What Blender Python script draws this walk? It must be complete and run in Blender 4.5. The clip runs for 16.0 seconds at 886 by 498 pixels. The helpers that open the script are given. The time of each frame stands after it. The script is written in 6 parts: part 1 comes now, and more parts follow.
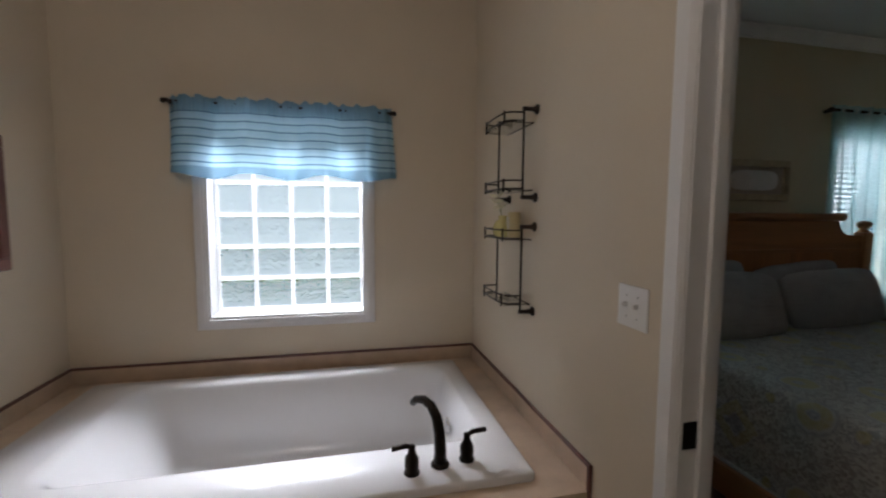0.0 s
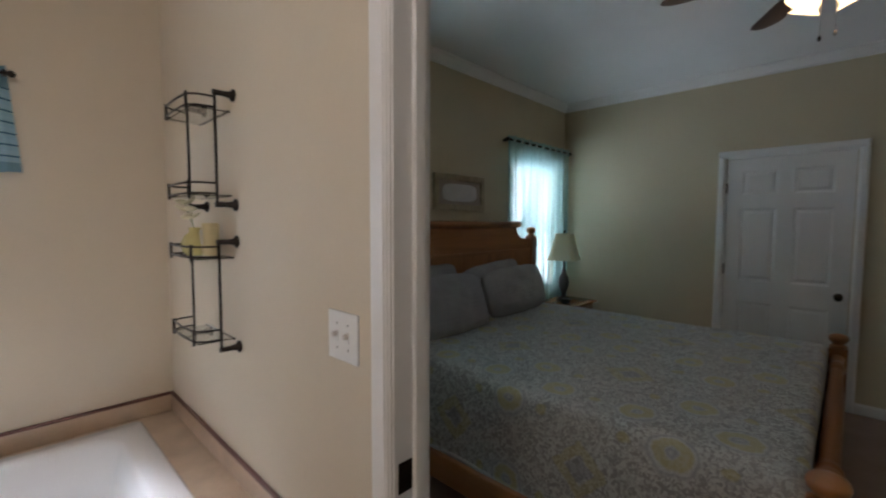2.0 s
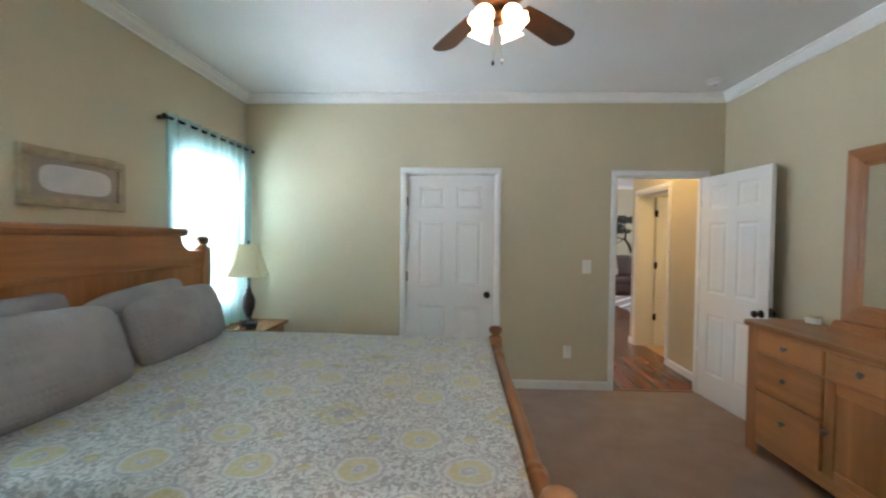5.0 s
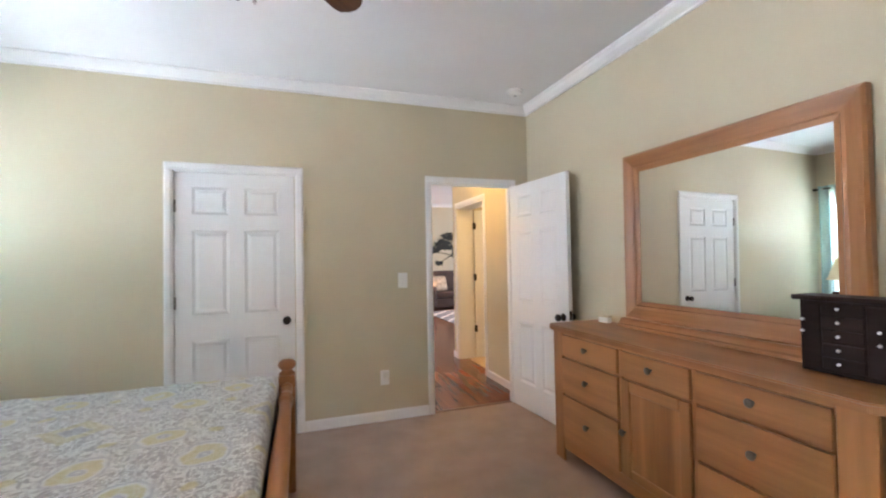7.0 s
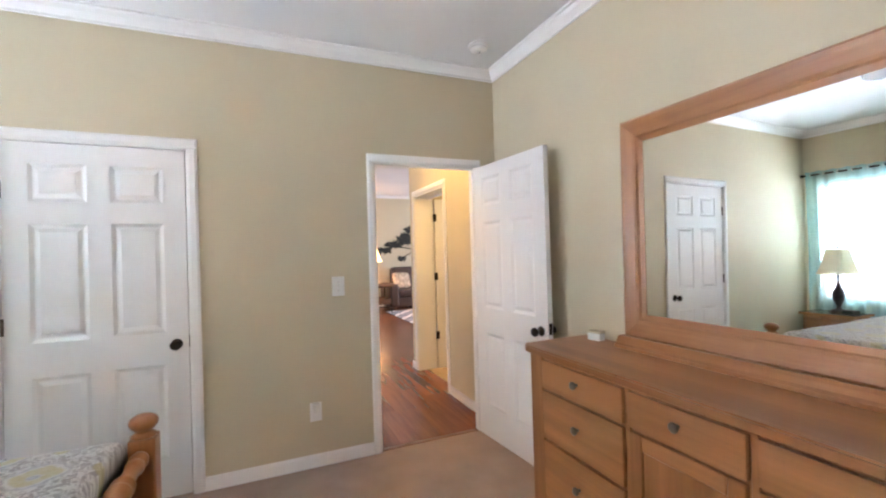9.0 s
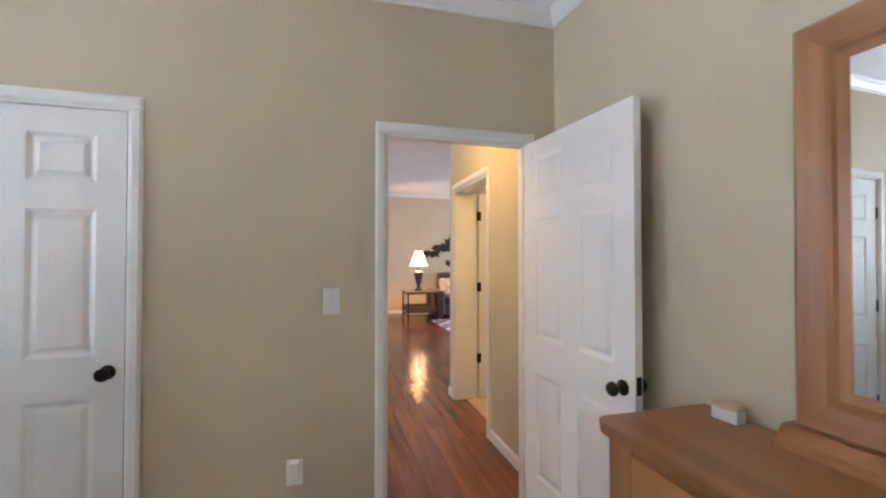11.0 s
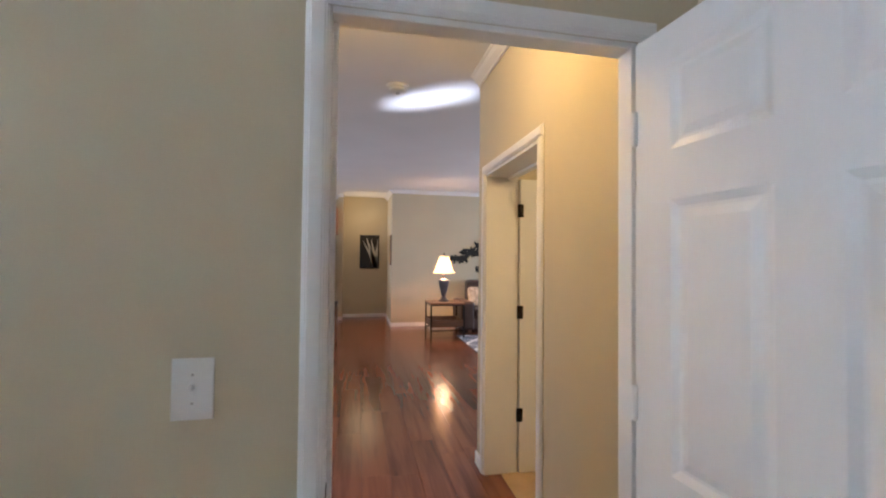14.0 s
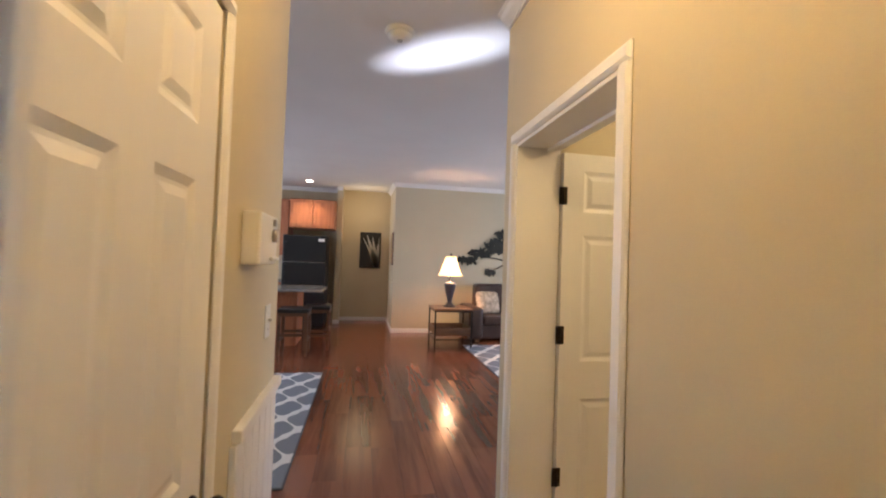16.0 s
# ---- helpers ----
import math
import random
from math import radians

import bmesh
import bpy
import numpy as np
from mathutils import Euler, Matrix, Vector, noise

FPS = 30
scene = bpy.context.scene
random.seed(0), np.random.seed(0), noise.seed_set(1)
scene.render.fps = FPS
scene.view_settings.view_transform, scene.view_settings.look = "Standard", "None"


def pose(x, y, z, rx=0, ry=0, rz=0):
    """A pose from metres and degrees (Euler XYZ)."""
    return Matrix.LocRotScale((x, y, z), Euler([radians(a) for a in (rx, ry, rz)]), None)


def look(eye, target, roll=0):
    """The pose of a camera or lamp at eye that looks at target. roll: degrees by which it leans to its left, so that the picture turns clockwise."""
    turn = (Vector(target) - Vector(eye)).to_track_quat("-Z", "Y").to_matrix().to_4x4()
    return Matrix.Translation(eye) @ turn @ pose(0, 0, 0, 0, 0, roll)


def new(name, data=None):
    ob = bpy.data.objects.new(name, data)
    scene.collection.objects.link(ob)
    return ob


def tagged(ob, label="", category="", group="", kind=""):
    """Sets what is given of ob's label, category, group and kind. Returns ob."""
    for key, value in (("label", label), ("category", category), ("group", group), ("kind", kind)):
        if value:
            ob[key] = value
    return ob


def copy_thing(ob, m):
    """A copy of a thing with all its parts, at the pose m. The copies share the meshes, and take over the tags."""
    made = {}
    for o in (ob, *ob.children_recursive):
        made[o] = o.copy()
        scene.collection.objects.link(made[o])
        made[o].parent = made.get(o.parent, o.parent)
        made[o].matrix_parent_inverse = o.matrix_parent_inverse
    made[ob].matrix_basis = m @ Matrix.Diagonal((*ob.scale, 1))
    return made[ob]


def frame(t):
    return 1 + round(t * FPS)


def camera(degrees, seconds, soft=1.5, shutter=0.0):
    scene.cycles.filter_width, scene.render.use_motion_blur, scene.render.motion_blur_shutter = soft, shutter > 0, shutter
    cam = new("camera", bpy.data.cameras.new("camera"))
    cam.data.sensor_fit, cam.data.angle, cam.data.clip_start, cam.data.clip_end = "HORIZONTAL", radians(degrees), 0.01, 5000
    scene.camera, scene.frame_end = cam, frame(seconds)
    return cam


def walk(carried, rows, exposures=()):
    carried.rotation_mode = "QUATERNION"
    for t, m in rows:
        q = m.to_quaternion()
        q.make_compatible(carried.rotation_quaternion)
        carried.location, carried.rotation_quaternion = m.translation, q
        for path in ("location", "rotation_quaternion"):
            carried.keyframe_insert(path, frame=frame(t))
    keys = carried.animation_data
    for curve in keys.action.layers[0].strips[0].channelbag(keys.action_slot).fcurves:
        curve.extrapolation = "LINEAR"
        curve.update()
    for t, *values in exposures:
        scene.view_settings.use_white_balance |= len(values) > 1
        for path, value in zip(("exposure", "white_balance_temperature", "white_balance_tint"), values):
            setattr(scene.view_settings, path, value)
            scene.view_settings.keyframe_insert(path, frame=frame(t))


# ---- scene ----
cam = camera(92.8, 16.0, soft=2.1, shutter=0.4)
PATH = [
    (0, (0.084, 0.212, 1.456), (0.532, 2.155, 1.292), 0.4),
    (0.5, (0.136, 0.243, 1.466), (0.839, 2.108, 1.305), -0.5),
    (1, (0.207, 0.289, 1.468), (1.183, 2.028, 1.311), -0.3),
    (1.5, (0.265, 0.328, 1.471), (1.502, 1.893, 1.322), 0.0),
    (2, (0.312, 0.371, 1.474), (1.755, 1.75, 1.347), 0.2),
    (2.5, (0.353, 0.406, 1.464), (1.959, 1.594, 1.371), 0.7),
    (3, (0.434, 0.479, 1.438), (2.176, 1.461, 1.388), 0.5),
    (3.5, (0.525, 0.572, 1.441), (2.374, 1.333, 1.407), 0.4),
    (4, (0.606, 0.609, 1.421), (2.525, 1.17, 1.386), 0.5),
    (4.5, (0.683, 0.662, 1.424), (2.651, 1.015, 1.377), 0.5),
    (5, (0.775, 0.643, 1.436), (2.772, 0.73, 1.384), 0.7),
    (5.2, (0.809, 0.595, 1.433), (2.808, 0.594, 1.381), 0.7),
    (7.3, (1.351, 0.296, 1.353), (3.205, -0.453, 1.388), -1.7),
    (7.5, (1.413, 0.298, 1.381), (3.239, -0.515, 1.4), -2.1),
    (8, (1.576, 0.199, 1.385), (3.371, -0.683, 1.403), -2.2),
    (8.5, (1.744, 0.059, 1.384), (3.547, -0.805, 1.402), -2.2),
    (9, (1.925, -0.082, 1.392), (3.764, -0.869, 1.405), -1.7),
    (9.5, (2.101, -0.19, 1.384), (3.964, -0.916, 1.402), -0.7),
    (10, (2.296, -0.296, 1.391), (4.177, -0.975, 1.406), 0.1),
    (10.2, (2.371, -0.344, 1.39), (4.264, -0.988, 1.411), 0.2),
    (12.5, (3.216, -0.745, 1.435), (5.164, -1.193, 1.476), -0.4),
    (13, (3.417, -0.799, 1.445), (5.372, -1.218, 1.49), -0.1),
    (13.5, (3.661, -0.855, 1.454), (5.619, -1.256, 1.496), -0.0),
    (14, (3.848, -0.886, 1.459), (5.808, -1.28, 1.508), 0.6),
    (14.5, (4.054, -0.903, 1.468), (6.016, -1.285, 1.52), 1.2),
    (15, (4.234, -0.928, 1.469), (6.198, -1.305, 1.528), 1.9),
    (15.5, (4.438, -0.96, 1.456), (6.403, -1.33, 1.512), 2.3),
    (16, (4.629, -1.005, 1.453), (6.593, -1.376, 1.507), 2.0),
]

# ---- world and light ----
EXPOSURES = [(0.0, -2.3, 6180, 15), (0.5, -2.25, 6180, 15), (1.0, -1.9, 6080, 14), (1.5, -1.65, 6030, 14), (2.0, -1.4, 6030, 14), (2.5, -1.0, 5880, 12), (3.5, -0.5, 5780, 10), (4.0, 0.0, 5850, 11), (4.5, 0.35, 5930, 11), (5.0, 0.65, 5980, 12), (7.5, 1.24, 6070, 21),
             (9.0, 1.36, 6090, 21), (10.0, 1.28, 6030, 21), (12.5, 0.61, 5720, 19), (14.0, 0.64, 5650, 18), (15.5, 0.74, 5650, 19), (16.0, 0.68, 5760, 18)]
walk(cam, [(t, look(eye, target, roll)) for t, eye, target, roll in PATH], EXPOSURES)

world = bpy.data.worlds.new("world")
scene.world = world
world.use_nodes = True
wn = world.node_tree.nodes
sky = wn.new("ShaderNodeTexSky")
sky.sky_type, sky.sun_disc = 'NISHITA', False
sky.sun_elevation, sky.sun_rotation = radians(48), radians(180)
wn["Background"].inputs[1].default_value = 0.12
world.node_tree.links.new(sky.outputs[0], wn["Background"].inputs[0])


def lamp(name, kind, m, watts, colour, **kw):
    d = bpy.data.lights.new(name, kind)
    d.energy, d.color = watts, colour
    if "size" in kw:
        d.shape, d.size, d.size_y = 'RECTANGLE', kw["size"][0], kw["size"][1]
    if "radius" in kw:
        d.shadow_soft_size = kw["radius"]
    if "cone" in kw:
        d.spot_size, d.spot_blend = radians(kw["cone"]), kw.get("blend", 0.5)
    ob = new(name, d)
    ob.matrix_world = m
    return ob


sun = lamp("sun", 'SUN', look((0, -8, 9), (0, 0, 0)), 2.5, (1.0, 0.95, 0.88))
sun.data.angle = radians(0.5)
DAY = (0.86, 0.94, 1.0)
WARM = (1.0, 0.62, 0.3)
# daylight in the window openings, from just outside the panes
lamp("daylight_bedroom_a", 'AREA', look((4.21, 3.24, 1.6), (4.1, 0, 0.3)), 190, DAY, size=(1.0, 1.4))
lamp("daylight_bedroom_b", 'AREA', look((1.84, 3.24, 1.6), (2.1, 0, 0.3)), 190, DAY, size=(1.0, 1.4))
lamp("daylight_bathroom", 'AREA', look((-0.3, 4.3, 3.3), (-0.235, 2.8, 1.45)), 4000, (0.94, 0.97, 1.0), size=(1.6, 1.0))
# added fill under the bathroom ceiling, no fitting known there
lamp("bathroom_fill", 'POINT', pose(-0.45, 0.5, 2.6), 54, (1.0, 0.88, 0.76), radius=0.12)
# added fill inside two unseen openings, standing for daylight in the far rooms
lamp("living_fill", 'AREA', look((10.0, -6.4, 1.5), (10.0, 0, 1.2)), 62, DAY, size=(3.0, 1.6))
lamp("kitchen_fill", 'AREA', look((11.0, 3.9, 1.6), (11.0, 0, 1.2)), 56, DAY, size=(2.4, 1.2))
# ceiling lamps of hall and laundry room, and added fill in the far passage
lamp("hall_lamp", 'POINT', pose(5.45, -1.15, 2.62), 14.5, (1.0, 0.66, 0.25), radius=0.07)
lamp("laundry_lamp", 'POINT', pose(6.0, -3.0, 2.5), 17, (1.0, 0.74, 0.34), radius=0.1)
lamp("passage_fill", 'POINT', pose(14.0, -1.05, 2.5), 6, (1.0, 0.72, 0.36), radius=0.4)
# added spot, standing in for sunlight thrown onto the ceiling past the hall's corner
lamp("sun_bounce_spot", 'SPOT', look((10.4, 1.9, 0.75), (7.33, -1.48, 2.82)), 2600, (0.93, 0.96, 1.0), cone=5.6, blend=0.9, radius=0.1)

# ---- materials ----


def mat(name, colour, rough=0.6, metal=0.0, vary=0.12, scale=6.0, bump=0.0, bump_scale=120.0, rand=0.0, island=False, spec=0.5, stretch=(1, 1, 1)):
    """A painted, woven or cast surface: two scales of tone, and a fine relief."""
    m = bpy.data.materials.new(name)
    m.use_nodes = True
    n, l = m.node_tree.nodes, m.node_tree.links
    b = n["Principled BSDF"]
    b.inputs["Roughness"].default_value, b.inputs["Metallic"].default_value = rough, metal
    b.inputs["Specular IOR Level"].default_value = spec
    co = n.new("ShaderNodeTexCoord")
    mp = n.new("ShaderNodeMapping")
    mp.inputs["Scale"].default_value = stretch
    l.new(co.outputs["Object"], mp.inputs[0])
    a = n.new("ShaderNodeTexNoise")
    a.inputs["Scale"].default_value, a.inputs["Detail"].default_value = scale, 6
    l.new(mp.outputs[0], a.inputs["Vector"])
    c = n.new("ShaderNodeTexNoise")
    c.inputs["Scale"].default_value, c.inputs["Detail"].default_value = bump_scale, 3
    l.new(mp.outputs[0], c.inputs["Vector"])
    ad = n.new("ShaderNodeMath")
    ad.operation = 'MULTIPLY_ADD'
    ad.inputs[1].default_value = 0.35
    l.new(c.outputs[0], ad.inputs[0])
    l.new(a.outputs[0], ad.inputs[2])
    last = ad.outputs[0]
    if rand:
        src = n.new("ShaderNodeNewGeometry").outputs["Random Per Island"] if island else n.new("ShaderNodeObjectInfo").outputs["Random"]
        r = n.new("ShaderNodeMath")
        r.operation = 'MULTIPLY_ADD'
        r.inputs[1].default_value = rand
        l.new(src, r.inputs[0])
        l.new(last, r.inputs[2])
        last = r.outputs[0]
    ramp = n.new("ShaderNodeValToRGB")
    lo, hi = [min(1, v * (1 - vary)) for v in colour], [min(1, v * (1 + vary)) for v in colour]
    ramp.color_ramp.elements[0].position, ramp.color_ramp.elements[1].position = 0.45, 0.9 + rand
    ramp.color_ramp.elements[0].color, ramp.color_ramp.elements[1].color = (*lo, 1), (*hi, 1)
    l.new(last, ramp.inputs[0])
    l.new(ramp.outputs[0], b.inputs["Base Color"])
    if bump:
        bp = n.new("ShaderNodeBump")
        bp.inputs["Strength"].default_value, bp.inputs["Distance"].default_value = bump, 0.004
        l.new(c.outputs[0], bp.inputs["Height"])
        l.new(bp.outputs[0], b.inputs["Normal"])
    return m


def wood(name, dark, light, axis=0, rough=0.4, rand=0.0, scale=1.0):
    """Boards with grain along one axis, knots and growth streaks."""
    m = bpy.data.materials.new(name)
    m.use_nodes = True
    n, l = m.node_tree.nodes, m.node_tree.links
    b = n["Principled BSDF"]
    co = n.new("ShaderNodeTexCoord")
    mp = n.new("ShaderNodeMapping")
    s = [14 * scale] * 3
    s[axis] = 0.9 * scale
    mp.inputs["Scale"].default_value = s
    ob = n.new("ShaderNodeObjectInfo")
    sh = n.new("ShaderNodeVectorMath")
    sh.operation = 'MULTIPLY_ADD'
    sh.inputs[0].default_value = (13.7, 7.1, 5.3)
    l.new(ob.outputs["Random"], sh.inputs[1])
    l.new(co.outputs["Object"], sh.inputs[2])
    l.new(sh.outputs[0], mp.inputs[0])
    a = n.new("ShaderNodeTexNoise")
    a.inputs["Scale"].default_value, a.inputs["Detail"].default_value, a.inputs["Distortion"].default_value = 1.0, 8, 0.6
    l.new(mp.outputs[0], a.inputs["Vector"])
    w = n.new("ShaderNodeTexNoise")
    w.inputs["Scale"].default_value, w.inputs["Detail"].default_value = 6.0, 4
    l.new(mp.outputs[0], w.inputs["Vector"])
    big = n.new("ShaderNodeTexNoise")
    big.inputs["Scale"].default_value, big.inputs["Detail"].default_value = 2.2 * scale, 2
    l.new(sh.outputs[0], big.inputs["Vector"])
    mx = n.new("ShaderNodeMath")
    mx.operation = 'MULTIPLY_ADD'
    mx.inputs[1].default_value = 0.3
    l.new(w.outputs[0], mx.inputs[0])
    l.new(a.outputs[0], mx.inputs[2])
    my = n.new("ShaderNodeMath")
    my.operation = 'MULTIPLY_ADD'
    my.inputs[1].default_value = 0.35
    l.new(big.outputs[0], my.inputs[0])
    l.new(mx.outputs[0], my.inputs[2])
    mz = n.new("ShaderNodeMath")
    mz.operation = 'MULTIPLY_ADD'
    mz.inputs[1].default_value = rand
    l.new(ob.outputs["Random"], mz.inputs[0])
    l.new(my.outputs[0], mz.inputs[2])
    ramp = n.new("ShaderNodeValToRGB")
    e = ramp.color_ramp.elements
    e[0].position, e[1].position = 0.55 + rand * 0.2, 1.05 + rand * 0.8
    if e[1].position > 1:
        e[1].position = 1.0
    e[0].color, e[1].color = (*dark, 1), (*light, 1)
    l.new(mz.outputs[0], ramp.inputs[0])
    l.new(ramp.outputs[0], b.inputs["Base Color"])
    rr = n.new("ShaderNodeMath")
    rr.operation = 'MULTIPLY_ADD'
    rr.inputs[1].default_value, rr.inputs[2].default_value = 0.18, rough - 0.09
    l.new(w.outputs[0], rr.inputs[0])
    l.new(rr.outputs[0], b.inputs["Roughness"])
    bp = n.new("ShaderNodeBump")
    bp.inputs["Strength"].default_value, bp.inputs["Distance"].default_value = 0.12, 0.002
    l.new(mx.outputs[0], bp.inputs["Height"])
    l.new(bp.outputs[0], b.inputs["Normal"])
    return m


def glow(name, colour, strength):
    m = bpy.data.materials.new(name)
    m.use_nodes = True
    b = m.node_tree.nodes["Principled BSDF"]
    b.inputs["Base Color"].default_value = (*colour, 1)
    b.inputs["Emission Color"].default_value = (*colour, 1)
    b.inputs["Emission Strength"].default_value = strength
    return m


def glass(name, colour=(1, 1, 1), rough=0.0, bump=0.0, scale=40.0):
    m = bpy.data.materials.new(name)
    m.use_nodes = True
    n, l = m.node_tree.nodes, m.node_tree.links
    b = n["Principled BSDF"]
    b.inputs["Base Color"].default_value = (*colour, 1)
    b.inputs["Roughness"].default_value = rough
    b.inputs["Transmission Weight"].default_value = 1.0
    b.inputs["IOR"].default_value = 1.45
    if bump:
        co, a, bp = n.new("ShaderNodeTexCoord"), n.new("ShaderNodeTexNoise"), n.new("ShaderNodeBump")
        a.inputs["Scale"].default_value, a.inputs["Detail"].default_value, a.inputs["Distortion"].default_value = scale, 2, 1.0
        l.new(co.outputs["Object"], a.inputs["Vector"])
        bp.inputs["Strength"].default_value, bp.inputs["Distance"].default_value = bump, 0.01
        l.new(a.outputs[0], bp.inputs["Height"])
        l.new(bp.outputs[0], b.inputs["Normal"])
    return m


def sheer(name, colour, see, dense=0.5):
    """Thin cloth that lets light through: part open weave, part glowing threads."""
    m = bpy.data.materials.new(name)
    m.use_nodes = True
    n, l = m.node_tree.nodes, m.node_tree.links
    n.remove(n["Principled BSDF"])
    d, t, p = n.new("ShaderNodeBsdfDiffuse"), n.new("ShaderNodeBsdfTranslucent"), n.new("ShaderNodeBsdfTransparent")
    d.inputs[0].default_value = t.inputs[0].default_value = (*colour, 1)
    a, b = n.new("ShaderNodeMixShader"), n.new("ShaderNodeMixShader")
    a.inputs[0].default_value = dense
    l.new(d.outputs[0], a.inputs[1])
    l.new(t.outputs[0], a.inputs[2])
    co, no = n.new("ShaderNodeTexCoord"), n.new("ShaderNodeTexNoise")
    no.inputs["Scale"].default_value = 90
    l.new(co.outputs["Object"], no.inputs["Vector"])
    ma = n.new("ShaderNodeMath")
    ma.operation = 'MULTIPLY_ADD'
    ma.inputs[1].default_value, ma.inputs[2].default_value = 0.25, see - 0.12
    l.new(no.outputs[0], ma.inputs[0])
    l.new(ma.outputs[0], b.inputs[0])
    l.new(a.outputs[0], b.inputs[1])
    l.new(p.outputs[0], b.inputs[2])
    l.new(b.outputs[0], n["Material Output"].inputs[0])
    return m


PAINT = mat("tan wall paint", (0.565, 0.492, 0.345), 0.75, vary=0.05, scale=1.3, bump=0.07, bump_scale=260)
PAINT_BATH = mat("beige bathroom paint", (0.63, 0.545, 0.42), 0.7, vary=0.05, scale=1.3, bump=0.07, bump_scale=260)
CEILING = mat("white ceiling paint", (0.80, 0.80, 0.80), 0.85, vary=0.03, scale=1.5, bump=0.4, bump_scale=180)
TRIM = mat("white satin trim paint", (0.82, 0.81, 0.80), 0.35, vary=0.03, scale=3, bump=0.05)
DOORPAINT = mat("white door paint", (0.80, 0.79, 0.78), 0.4, vary=0.02, scale=3, bump=0.015, bump_scale=90, stretch=(1, 1, 0.12))
CARPET = mat("mauve beige carpet", (0.37, 0.275, 0.225), 0.95, vary=0.1, scale=5, bump=1.0, bump_scale=420)
PLANK = wood("red brown laminate", (0.05, 0.014, 0.008), (0.235, 0.08, 0.038), 0, 0.19, rand=0.16, scale=0.6)
GAP = mat("dark joint", (0.03, 0.012, 0.008), 0.7)
PINE = wood("honey pine", (0.19, 0.073, 0.023), (0.35, 0.150, 0.054), 0, 0.34, rand=0.08, scale=0.7)
PINE_V = wood("honey pine upright grain", (0.19, 0.073, 0.023), (0.35, 0.150, 0.054), 2, 0.34, rand=0.08, scale=0.7)
PINE_Y = wood("honey pine cross grain", (0.19, 0.073, 0.023), (0.35, 0.150, 0.054), 1, 0.34, rand=0.08, scale=0.7)
PINE_FRONT = wood("golden pine front", (0.195, 0.075, 0.023), (0.41, 0.172, 0.058), 0, 0.36, rand=0.08, scale=0.55)
PINE_FRONT_V = wood("golden pine front upright grain", (0.195, 0.075, 0.023), (0.41, 0.172, 0.058), 2, 0.36, rand=0.08, scale=0.55)
BRONZE = mat("oil rubbed bronze", (0.025, 0.018, 0.014), 0.38, 0.8, vary=0.3, scale=40)
BLACK = mat("black plastic", (0.012, 0.012, 0.013), 0.35)
PEWTER = mat("dark pewter", (0.16, 0.14, 0.125), 0.35, 0.9, vary=0.3, scale=40)
CHROME = mat("chrome", (0.8, 0.8, 0.82), 0.12, 1.0)
NICKEL = mat("brushed nickel", (0.5, 0.48, 0.46), 0.3, 1.0)
PLASTIC = mat("white plastic", (0.80, 0.79, 0.77), 0.35, vary=0.02)
ACRYLIC = mat("white tub acrylic", (0.82, 0.81, 0.81), 0.12, vary=0.015, scale=2)
LAMINATE = mat("tan speckled laminate", (0.52, 0.39, 0.28), 0.35, vary=0.14, scale=9, bump_scale=200)
BROWN = mat("red brown edge strip", (0.10, 0.035, 0.025), 0.45)
MIRROR = mat("mirror silver", (0.93, 0.94, 0.93), 0.0, 1.0, vary=0.0)
GREY = mat("grey pillow cotton", (0.35, 0.35, 0.36), 0.9, vary=0.12, scale=6, bump=0.6, bump_scale=260)
ESPRESSO = mat("espresso stained wood", (0.016, 0.007, 0.0055), 0.6, spec=0.15, vary=0.3, scale=5, stretch=(1, 1, 6))


def waffle(m, pitch, strength):
    """Adds a woven waffle relief to a cloth."""
    n, l = m.node_tree.nodes, m.node_tree.links
    co, vo, bp = n.new("ShaderNodeTexCoord"), n.new("ShaderNodeTexVoronoi"), n.new("ShaderNodeBump")
    vo.distance, vo.inputs["Scale"].default_value, vo.inputs["Randomness"].default_value = 'CHEBYCHEV', 1 / pitch, 0.12
    bp.inputs["Strength"].default_value, bp.inputs["Distance"].default_value = strength, 0.006
    b = n["Principled BSDF"]
    l.new(co.outputs["Object"], vo.inputs["Vector"])
    l.new(vo.outputs["Distance"], bp.inputs["Height"])
    l.new(b.inputs["Normal"].links[0].from_socket, bp.inputs["Normal"])
    l.new(bp.outputs[0], b.inputs["Normal"])


waffle(GREY, 0.028, 1.0)
SHADE = sheer("cream lamp shade", (0.68, 0.60, 0.43), 0.12, 0.3)

# ---- builders ----


def bx(bm, x0, x1, y0, y1, z0, z1, bevel=0.0, seg=1):
    """Adds a box, with its edges rounded."""
    r = bmesh.ops.create_cube(bm, size=1.0, matrix=Matrix.Translation(((x0 + x1) / 2, (y0 + y1) / 2, (z0 + z1) / 2)) @ Matrix.Diagonal((abs(x1 - x0), abs(y1 - y0), abs(z1 - z0), 1)))
    if bevel:
        es = list({e for v in r["verts"] for e in v.link_edges})
        bmesh.ops.bevel(bm, geom=es, offset=bevel, segments=seg, profile=0.6, affect='EDGES')
    return bm


def box(*a, **k):
    return bx(bmesh.new(), *a, **k)


